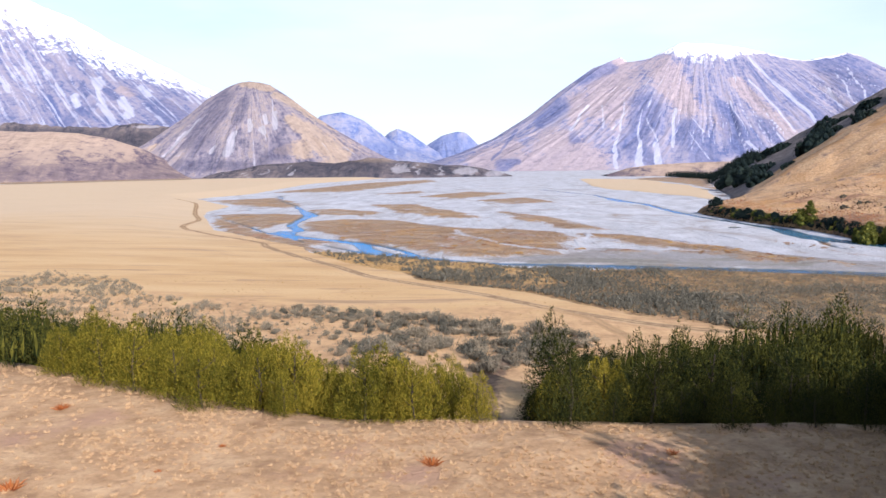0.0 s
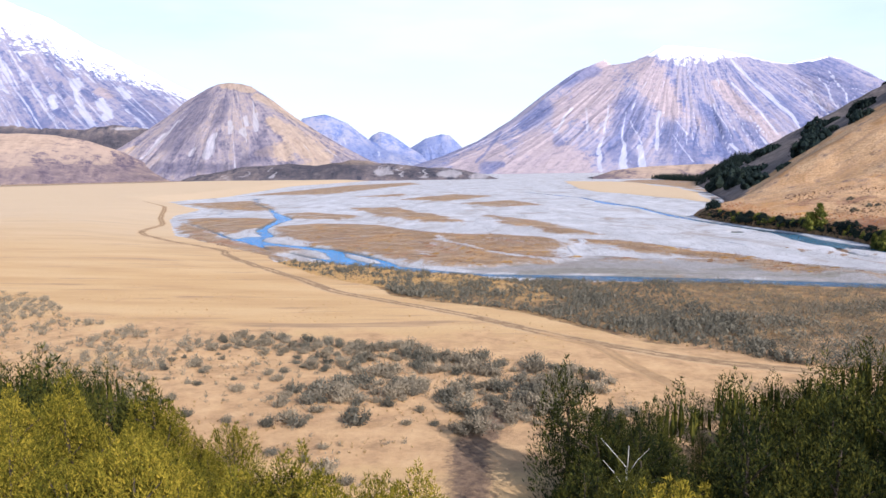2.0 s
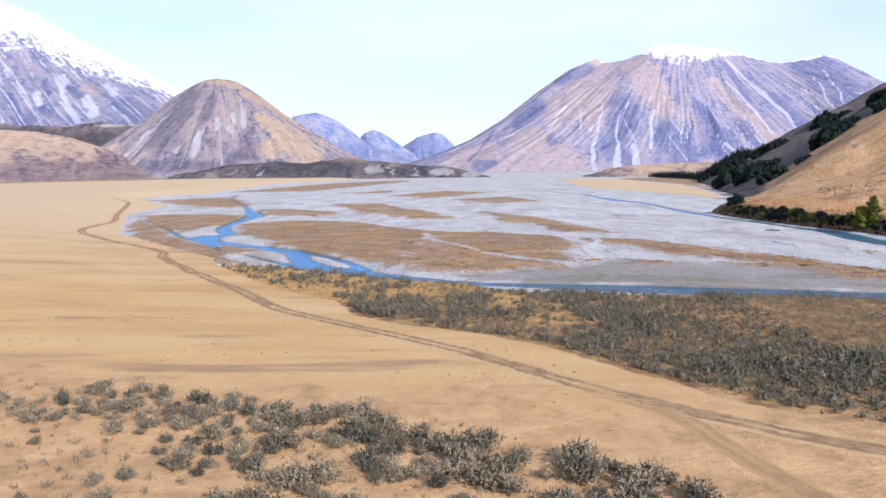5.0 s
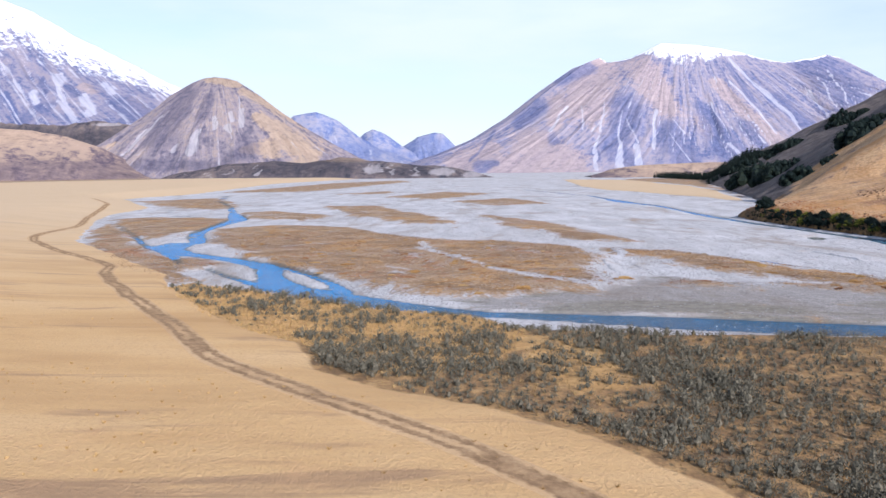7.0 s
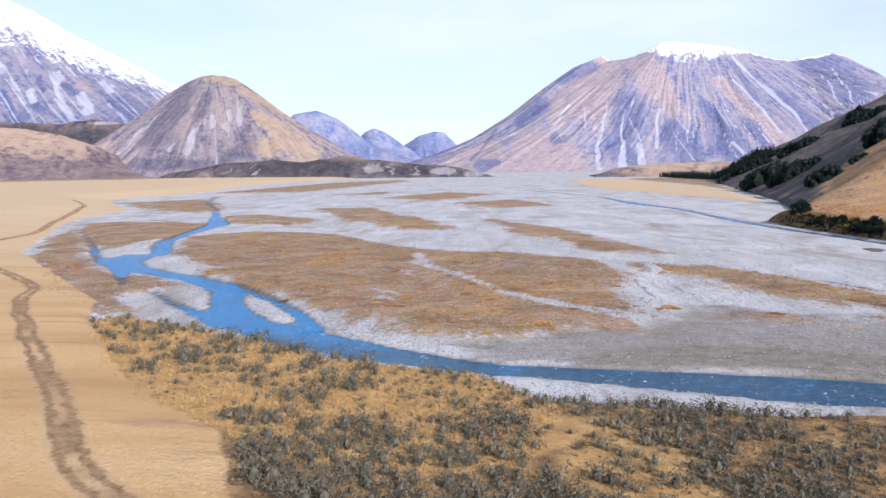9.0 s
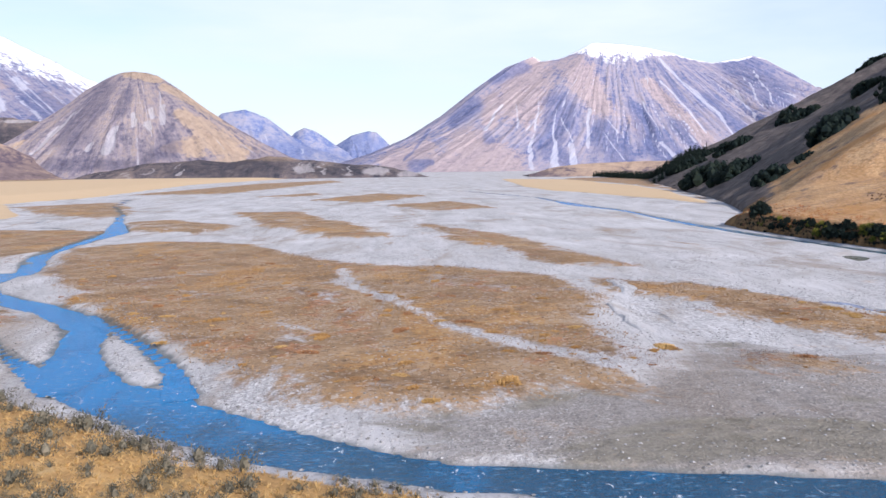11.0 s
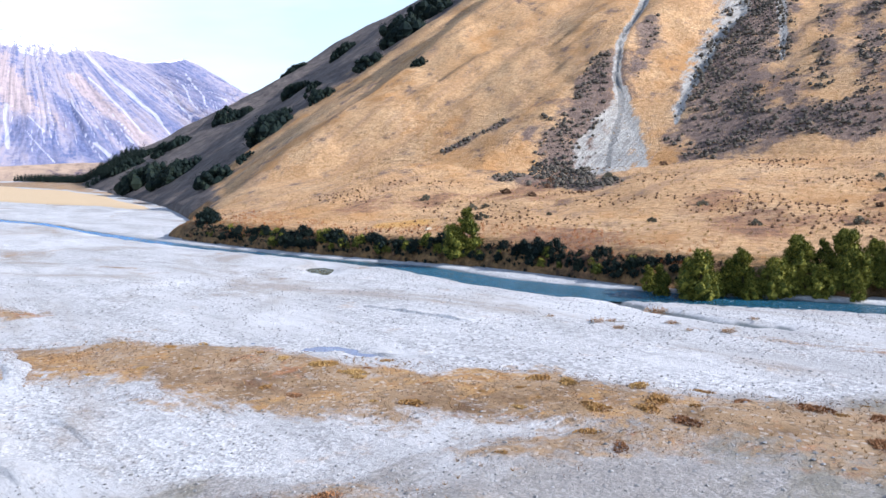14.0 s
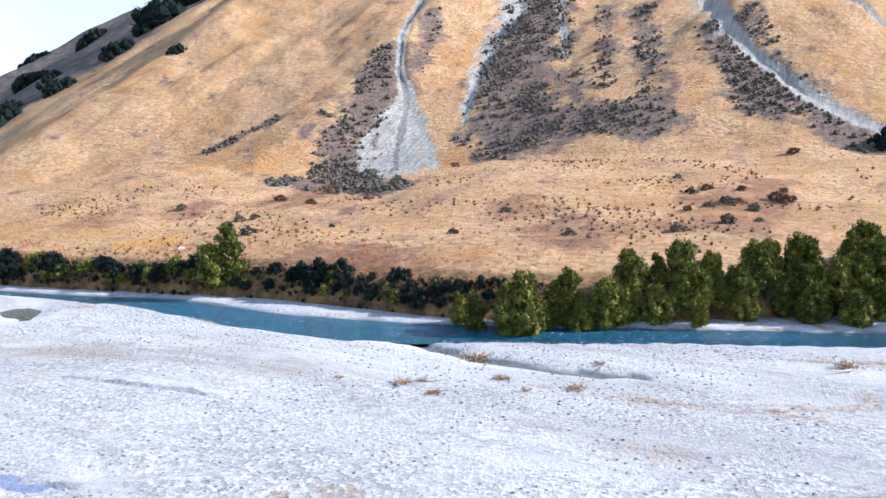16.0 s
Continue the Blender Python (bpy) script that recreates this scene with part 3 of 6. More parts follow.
EAST_UP = ribbon([(110.8, 300, 2.6), (107, 323, 1.8), (102.5, 355, 2.2), (99.5, 395, 2.8), (99, 440, 1.8), (100, 485, 2.4), (93, 525, 4.5), (91, 552, 5.0), (90, 585, 2.0), (88, 640, 1.4), (70, 720, 2.4), (52, 800, 1.6)])
MEADOW = [(-234, 1716), (-290, 1231), (-238, 751), (-252, 640), (-200, 545), (-174, 500), (-170, 470), (-166, 436), (-150, 391), (-134, 354), (-114, 306), (-86, 268), (-57, 229), (-48, 210), (-30, 182), (-18, 171), (-13.4, 159), (-4.8, 151), (2.6, 147), (9, 141.5), (14, 135), (17.5, 129), (25, 119.5), (41, 105), (60, 90), (110, 50), (140, -200), (-2500, -200), (-2500, 1500), (-800, 1900)]
SCRUB = [(-50, 213), (-48.6, 219), (-28, 206), (-13, 195), (3.2, 188.3), (8, 180), (26, 175.4), (50, 174), (80, 165), (120, 149), (180, 122), (180, -100), (110, 45), (60, 88), (40, 101), (22, 117), (14.5, 126.5), (6, 139), (-6.5, 147.5), (-17, 156), (-21.5, 168), (-33, 180)]
FLATS = [
    [(-71, 298), (-87, 345), (-70, 364), (-40, 353), (-23, 322), (-13.7, 309), (-3, 301), (11, 297), (27, 283), (32, 259), (30, 242), (28, 229), (27.6, 217), (22, 212.5), (11, 209.5), (3, 205.6), (-5.4, 209.7), (-15, 218), (-22, 225), (-31, 236), (-39, 246), (-52, 260)],
    [(37, 277), (50, 269), (62, 249), (69, 232), (76, 214), (84, 201), (96, 180), (70, 190), (67, 207), (61, 219), (53, 228), (44, 243), (37, 263)],
    [(35, 218), (38, 222), (45, 218), (51, 212), (48, 209), (38, 214)],
    [(52, 216), (56, 217), (67, 210), (64, 207), (57.7, 210)],
    [(6, 425), (27, 380), (42, 316), (47, 295), (32, 298), (26, 324), (11, 371)],
    [(-52, 484), (-22, 439), (-2, 369), (-20, 367), (-41, 415)],
    [(-81, 515), (-47, 509), (-23, 418), (-31, 386), (-50, 421)],
    [(-109, 451), (-94, 460), (-59, 422), (-66, 389), (-90, 402)],
    [(-224, 601), (-179, 648), (-132, 523), (-129, 477), (-188, 543)],
    [(-149, 405), (-139, 418), (-99, 408), (-90, 374), (-87, 327), (-91, 307), (-111, 335)],
    [(-131, 352), (-140, 381), (-91, 299), (-80, 279), (-66, 263), (-56, 253), (-48, 246), (-50, 241), (-57, 239), (-52, 229), (-46, 217), (-57, 223), (-92, 272)],
    [(-230, 790), (-200, 1250), (-120, 1450), (-90, 1300), (-150, 800)],
    [(-60, 640), (-20, 760), (20, 700), (-20, 600)], [(-10, 560), (30, 600), (45, 520), (15, 500)], [(-110, 700), (-70, 800), (-60, 720)],
]
GOLD_FLAT = [(173, 1362), (228, 1267), (234, 973), (205, 720), (186, 600), (172, 548), (160, 520), (157, 540), (158, 582), (144, 635), (127, 747), (118, 887), (150, 1312)]
HEATH = [(-1600, 1340), (-760, 1300), (-690, 1560), (-600, 1900), (-1000, 2000), (-1700, 1700)]
GOLD_BANK = [(-50, 212), (-47, 217), (-28, 205), (-13, 194), (3, 187), (9, 176), (4, 160), (-8, 157), (-16, 169), (-30, 181)]
CLEARING = [(6, 176), (13, 176), (17, 166), (17, 152), (11, 150), (9, 160)]
HEATH_EAST = [(238, 960), (232, 1267), (300, 1440), (345, 1375), (350, 1240), (310, 960), (264, 925), (206, 690), (180, 560), (168, 520), (190, 600), (212, 720)]
SHALLOW = [(58, 263), (61, 259), (64.5, 252), (67, 247.5), (72, 239), (69, 241), (66, 243.5), (63.5, 249), (60.5, 251), (59, 256), (56.5, 260)]
SCOUR = [(98, 307), (101, 308), (103.5, 306.5), (101.5, 302), (99.5, 299), (96.5, 297), (95.5, 298), (96, 301.5)]
SILT = [(-2, 204), (24, 213.5), (38, 227), (50, 222), (70, 216), (87, 204), (100, 192), (150, 168), (150, 150), (80, 170), (30, 188), (2, 193)]
SIDE_CUT = [(109, 245.4), (106.4, 236.7), (105.6, 231.2), (105.2, 225.2), (107, 218.8)]
TRACK = [(-246, 584), (-232, 563), (-206, 520), (-189, 481), (-176, 446), (-160, 405), (-140, 358), (-129, 312), (-105, 277), (-75, 244), (-67, 227), (-49, 199), (-35.4, 179.5), (-26, 164.5), (-19, 156.6), (-11.4, 149.2), (-3.9, 142.5), (2.5, 136), (13.5, 122.6), (28.4, 109), (40, 103), (75, 90)]
TRACK_SIDE = [(12, 124), (18.5, 115), (21.5, 104), (25, 94), (31, 82)]
BARE_PATH = [(-11, 294), (-8.6, 274), (0, 257.5), (6, 238), (16.7, 224), (27, 211), (45, 205)]
GAP_PATH = [(2.5, 56), (2.2, 66), (2, 78), (5, 90)]


def knoll_height(X, Y):
    yy = Y - 0.42 * np.maximum(0, -X - 8) + 1.5 * fbm(X / 18, Y / 18, 2, 5)
    return 8.4 * (1 - smooth(36, 66, yy)) + 0.25 * fbm(X / 5, Y / 5, 3, 8) * smooth(80, 40, Y)


def bank_line(Y):
    """Foot of the far bank: x for each y."""
    return np.interp(Y, [-200, 100, 170, 200, 221, 245, 275, 293, 325, 345, 378, 396, 416, 450, 507, 560, 600, 700, 930, 1040, 1300], [235, 190, 163, 145, 130.5, 120.5, 121, 117.5, 111, 108, 107, 109, 121, 141, 160, 175, 186, 208, 264, 296, 350])


def ground_height(X, Y):
    wx, wy = X + 3.0 * fbm(X / 14, Y / 14, 3, 1), Y + 3.0 * fbm(X / 14 + 40, Y / 14, 3, 2)
    z = 0.22 * fbm(X / 22, Y / 30, 4, 3)
    flats = np.maximum.reduce([depth_in(wx, wy, p, 10.0) for p in FLATS])
    z = z + 0.4 * smooth(-0.9, 1.3, flats)
    meadow = depth_in(X + 1.2 * fbm(X / 8, Y / 8, 3, 1), Y + 1.2 * fbm(X / 8 + 40, Y / 8, 3, 2), MEADOW, 40.0)
    m = smooth(-1.2, 1.2, meadow)
    rise = 0.8 + np.clip((-X - 20) * 0.018, 0, 3.6) * smooth(0, 38, meadow) + 0.12 * fbm(X / 40, Y / 9, 3, 4)
    scrub = smooth(-1.5, 1.5, depth_in(wx, wy, SCRUB, 20.0))
    z = z * (1 - m) + rise * m
    z = np.maximum(z, 0.55 * scrub + z * (1 - scrub))
    z = z + knoll_height(X, Y)
    gold = smooth(-5, 7, depth_in(X + 14 * fbm(X / 60, Y / 110, 2, 36), Y + 24 * fbm(X / 60 + 9, Y / 110, 2, 37), GOLD_FLAT, 40.0))
    z = z + 0.9 * gold
    tr = np.minimum(line_distance(X, Y, TRACK), line_distance(X, Y, TRACK_SIDE) + 0.5)
    river = np.maximum.reduce([depth_in(X + 0.5 * fbm(X / 4, Y / 4, 2, 7), Y + 0.5 * fbm(X / 4 + 9, Y / 4, 2, 6), p, 8.0) for p in (RIVER_NEAR, *BRAIDS, RIVER_EAST, EAST_UP)])
    cut = smooth(-1.3, 1.3, river)
    z = z * (1 - cut) - (0.95 - 1.3 * np.clip(fbm(X / 7, Y / 11, 3, 48), -0.2, 0.6) * smooth(205, 250, Y)) * cut
    for poly, dig in ((SHALLOW, 0.30), (SCOUR, 0.7)):
        c = smooth(-2.6, 1.8, depth_in(X + 1.6 * fbm(X / 5, Y / 5, 3, 45), Y + 1.6 * fbm(X / 5 + 30, Y / 5, 3, 46), poly, 8.0))
        z = z * (1 - c) - (dig + 0.35 * fbm(X / 3.5, Y / 5, 3, 44)) * c
    z = z - 0.85 * smooth(1.7, 0.3, line_distance(X, Y, SIDE_CUT))
    # the sheet dips under the far hillside
    z = z - 1.5 * smooth(6, 20, X - bank_line(Y)) * (Y < 600) * (Y > 60)
    return z, flats, meadow, scrub, river, tr, gold


def build_ground():
    xs = spaced(-4850, -95, 128, 4850, 1.4, 1.024)
    ys = spaced(-700, 22, 330, 4880, 1.4, 1.024, 1.08)
    X, Y = np.meshgrid(xs, ys)
    Z, flats, meadow, scrub, river, tr, gold = ground_height(X, Y)
    # dim folds of the meadow edge
    near_path = line_distance(X, Y, BARE_PATH)
    flat_mask = np.clip(0.5 + flats / 9.0, 0, 1) - 0.85 * smooth(2.9, 0.4, near_path) - 0.16 * smooth(20, 45, X) * smooth(262, 240, Y)
    ter = smooth(70, 78, Y) * smooth(140, 108, Y + 0.15 * X) * (0.72 + 1.1 * (fbm(X / 11, Y / 8, 3, 12) + 0.25))
    heath = smooth(-25, 25, depth_in(X + 90 * fbm(X / 120, Y / 160, 4, 38), Y + 120 * fbm(X / 120 + 5, Y / 160, 4, 39), HEATH, 120.0))
    heath = np.maximum(heath, smooth(-8, 8, depth_in(X + 20 * fbm(X / 40, Y / 60, 4, 40), Y + 30 * fbm(X / 40 + 5, Y / 60, 4, 41), HEATH_EAST, 40.0)) * (1 - gold))
    attrs = {
        "flats": np.clip(np.maximum(flat_mask, heath), -1.2, 1), "meadow": (1 - heath) * np.maximum(np.clip(0.62 + meadow / 3.0, 0, 1), np.clip(gold, 0, 1)), "scrub": scrub, "grassy": np.maximum.reduce([np.clip(0.5 + depth_in(X + 2.5 * fbm(X / 6, Y / 6, 3, 42), Y + 2.5 * fbm(X / 6 + 9, Y / 6, 3, 43), p, 8.0) / 5.0, 0, 1) for p in (GOLD_BANK, CLEARING)]),
        "terrace": np.clip(ter, 0, 1), "knoll": smooth(0.8, 3.5, knoll_height(X, Y)),
        "track": 0.8 * smooth(3.4, 0.8, line_distance(X, Y, GAP_PATH)),
        "wet": np.maximum(smooth(-1.6, 0.4, river), smooth(1.6, 0.7, line_distance(X, Y, SIDE_CUT))), "silt": np.clip(0.5 + depth_in(X, Y, SILT, 8.0) / 16.0, 0, 1),
    }
    ob = new("ground", grid_mesh("ground", X, Y, Z, GROUND, attrs))
    tagged(ob, "braided river plain of pale gravel, brown flats and straw meadow", "ground", kind="structure")


def water_sheet(name, polys, z, material, label, grow=0.7):
    bm = bmesh.new()
    for k, poly in enumerate(polys):
        grown = []
        for i, (x, y) in enumerate(poly):
            (x0, y0), (x1, y1) = poly[i - 1], poly[(i + 1) % len(poly)]
            n = Vector((y1 - y0, x0 - x1)).normalized()
            side = 1.0 if sum((poly[j - 1][0] * poly[j][1] - poly[j][0] * poly[j - 1][1]) for j in range(len(poly))) > 0 else -1.0
            grown.append(bm.verts.new((x + n.x * side * grow, y + n.y * side * grow, z + 0.004 * k)))
        bm.faces.new(grown)
    bmesh.ops.triangulate(bm, faces=bm.faces[:])
    bmesh.ops.recalc_face_normals(bm, faces=bm.faces[:])
    for f in bm.faces:
        if f.normal.z < 0:
            f.normal_flip()
    me = bpy.data.meshes.new(name)
    bm.to_mesh(me)
    bm.free()
    me.materials.append(material)
    tagged(new(name, me), label, "river", kind="structure")


build_ground()
water_sheet("river_near", [RIVER_NEAR, *BRAIDS], -0.34, RIVER, "blue shallow river channel winding through gravel")
water_sheet("river_east", [RIVER_EAST], -0.37, RIVER_FAR, "teal river channel under the far bank")
water_sheet("river_east_upper", [EAST_UP], -0.33, RIVER_UPPER, "blue braided channel on far gravel")
water_sheet("shallow_pool", [SHALLOW], -0.27, FILM, "thin sheet of pale blue water on gravel", 2.6)
water_sheet("scour_pool", [SCOUR], -0.45, POOL, "dark still pool in a gravel scour", 2.4)


# ---- far hillside ----
def hill_height(X, Y):
    foot = np.interp(Y, [-400, 150, 250, 270, 305, 330, 354, 376, 400, 440, 504], [420, 290, 245, 237, 227, 214, 192, 193, 187, 152, 180])
    edge = np.interp(Y, [-200, 100, 170, 200, 221, 245, 275, 293, 325, 345, 378, 416, 700], [235, 190, 163, 145, 130.5, 120.5, 121, 117.5, 111, 108, 107, 107, 104])
    wide = np.maximum(foot - edge, 8)
    t = np.clip((X - edge) / wide, 0, 1)
    brink = X - bank_line(Y)
    apron = 2.6 * smooth(-2.5, 3.5, brink) - 1.5 * smooth(2, -6, brink) + 17.4 * np.interp(Y, [250, 290, 325, 350, 376], [1, 0.97, 0.80, 0.88, 1]) * np.minimum(1, wide / 93) * t**0.85
    lump = smooth(0, 25, brink)
    apron = apron + lump * (2.2 * fbm(X / 26, Y / 34, 4, 21) + 0.5 * fbm(X / 7, Y / 9, 3, 22))
    d = np.maximum(X - foot, 0) * 0.965
    rib = fbm(Y / 34 + X / 160, X / 300, 4, 23)
    face = apron + 0.62 * d + smooth(5, 80, d) * (9.0 * rib + 5.0 * fbm(X / 40, Y / 40, 4, 24))
    face = np.where(face > 300, 300 + (face - 300) * 0.3, face)
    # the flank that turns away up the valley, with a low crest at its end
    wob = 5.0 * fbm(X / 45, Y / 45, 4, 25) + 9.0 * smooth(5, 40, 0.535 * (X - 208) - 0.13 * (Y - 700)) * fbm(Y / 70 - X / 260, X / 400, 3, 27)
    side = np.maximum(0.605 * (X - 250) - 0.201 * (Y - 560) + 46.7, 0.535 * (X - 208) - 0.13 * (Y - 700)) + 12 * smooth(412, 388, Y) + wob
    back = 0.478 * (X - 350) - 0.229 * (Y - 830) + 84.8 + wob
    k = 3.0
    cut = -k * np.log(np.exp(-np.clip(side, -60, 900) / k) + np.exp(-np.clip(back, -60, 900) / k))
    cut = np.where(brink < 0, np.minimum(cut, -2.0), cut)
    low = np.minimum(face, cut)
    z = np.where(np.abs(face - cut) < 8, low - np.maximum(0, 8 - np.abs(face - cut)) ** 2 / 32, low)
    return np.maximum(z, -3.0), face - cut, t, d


# scree chutes and thickets on the hillside, as lines of x, y with a half width
CHUTES = [
    (1.0, [(380, 395, 2.0), (304, 365, 2.0), (287, 359, 1.6), (270, 353, 1.5), (254, 344, 1.6), (245, 335, 2.4), (236, 331, 3.0), (225, 326, 3.0), (203, 313, 2.0)]),
    (0.85, [(250, 338, 2.0), (242, 333, 5.0), (232, 328, 9.0), (220, 322, 12.0), (207, 315, 10.0)]),
    (0.9, [(243, 334, 1.6), (237, 325, 1.7), (229, 317, 1.5), (219, 309, 0.9)]),
    (0.9, [(246, 335, 1.6), (234, 336, 1.7), (222, 335, 1.5), (211, 328, 1.0)]),
    (1.0, [(360, 350, 4.0), (320, 331, 3.4), (299, 328, 2.8), (276, 323, 2.2), (254, 318, 1.6), (246, 315, 1.0)]),
    (0.6, [(345, 347, 7.0), (310, 331, 7.0), (280, 326, 5.0), (250, 317, 3.0)]),
    (0.85, [(340, 325, 2.4), (317, 313, 2.0), (299, 304, 1.6), (284, 298, 0.8)]),
    (1.0, [(380, 290, 3.6), (334, 263, 3.2), (304, 250, 3.0), (291, 237, 2.8), (281, 225, 2.8), (277, 213, 2.8), (272, 203, 2.5)]),
    (0.55, [(350, 275, 6.0), (304, 252, 6.0), (285, 230, 6.0), (275, 208, 5.0)]),
    (0.9, [(360, 235, 2.4), (334, 218, 2.0), (325, 208, 1.6)]),
]
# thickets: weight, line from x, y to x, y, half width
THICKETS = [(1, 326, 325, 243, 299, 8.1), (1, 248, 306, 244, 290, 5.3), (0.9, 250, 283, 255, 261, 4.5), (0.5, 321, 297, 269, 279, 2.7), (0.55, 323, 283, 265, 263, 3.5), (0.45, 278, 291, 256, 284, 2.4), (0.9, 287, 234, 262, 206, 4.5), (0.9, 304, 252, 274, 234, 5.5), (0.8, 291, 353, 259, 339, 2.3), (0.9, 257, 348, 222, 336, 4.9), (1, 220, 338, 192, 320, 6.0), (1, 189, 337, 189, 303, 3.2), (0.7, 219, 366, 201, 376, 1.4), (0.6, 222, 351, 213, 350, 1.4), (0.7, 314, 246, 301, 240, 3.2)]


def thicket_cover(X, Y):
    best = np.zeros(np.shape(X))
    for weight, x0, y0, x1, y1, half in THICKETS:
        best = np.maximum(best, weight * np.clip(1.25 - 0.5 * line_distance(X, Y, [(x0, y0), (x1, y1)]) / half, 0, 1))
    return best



def build_hillside():
    xs = spaced(96, 100, 330, 1500, 1.5, 1.03)
    ys = spaced(-600, 190, 660, 1400, 1.6, 1.02, 1.05)
    X, Y = np.meshgrid(xs, ys)
    Z, over, t, d = hill_height(X, Y)
    scree = np.zeros(X.shape)
    for weight, pts in CHUTES:
        best = np.zeros(X.shape)
        for (x0, y0, w0), (x1, y1, w1) in zip(pts, pts[1:]):
            dx, dy = x1 - x0, y1 - y0
            s = np.clip(((X - x0) * dx + (Y - y0) * dy) / (dx * dx + dy * dy), 0, 1)
            r = np.hypot(X - x0 - s * dx, Y - y0 - s * dy) / (w0 + (w1 - w0) * s)
            best = np.maximum(best, np.clip(1.25 - 0.75 * r, 0, 1))
        scree = np.maximum(scree, best * weight)
    gut = smooth(1.3, 0.5, line_distance(X, Y, [p[:2] for p in CHUTES[0][1]]) - 0.8 * fbm(X / 6, Y / 6, 2, 33))
    Z = Z - 1.2 * smooth(0.5, 1.0, scree) * smooth(0, 30, d)
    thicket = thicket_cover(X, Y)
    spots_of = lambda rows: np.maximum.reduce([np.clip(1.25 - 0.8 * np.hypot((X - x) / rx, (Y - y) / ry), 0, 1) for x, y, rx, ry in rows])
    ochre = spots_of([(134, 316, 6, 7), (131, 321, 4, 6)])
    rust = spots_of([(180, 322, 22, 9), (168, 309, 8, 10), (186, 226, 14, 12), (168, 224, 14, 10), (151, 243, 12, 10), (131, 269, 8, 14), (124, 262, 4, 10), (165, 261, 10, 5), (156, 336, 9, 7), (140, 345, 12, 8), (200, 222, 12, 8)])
    attrs = {"gut": gut, "ochre": ochre, "rust": rust, "scree": scree, "thicket": thicket, "flank_shade": smooth(-4, 8, over), "bank": smooth(16, 2, X - bank_line(Y)) * (Y < 460)}
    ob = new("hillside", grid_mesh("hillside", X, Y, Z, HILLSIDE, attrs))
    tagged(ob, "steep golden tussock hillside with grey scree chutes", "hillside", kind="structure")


build_hillside()


# ---- mountains ----
def patches(X, Z, zones):
    """Patches on a slope: x, z and half sizes, or bands as x, z to x, z with their half widths at both ends."""
    out = np.zeros(X.shape)
    for row in zones:
        if len(row) == 4:
            x, z, rx, rz = row
            r = np.hypot((X - x) / rx, (Z - z) / rz)
        else:
            x0, z0, x1, z1, w0, w1 = row
            dx, dz = x1 - x0, z1 - z0
            f = np.clip(((X - x0) * dx + (Z - z0) * dz) / (dx * dx + dz * dz), 0, 1)
            bend = 0.08 * math.hypot(dx, dz) * value_noise(f * 3.0 + x0, 0 * f + z0, 3) if w0 < 30 else 0.0
            r = np.hypot(X - x0 - f * dx - bend, Z - z0 - f * dz) / (0.6 * (w0 + (w1 - w0) * f) if w0 < 30 else w0 + (w1 - w0) * f)
        out = np.maximum(out, np.clip(1.3 - 0.8 * r, 0, 1))
    return out


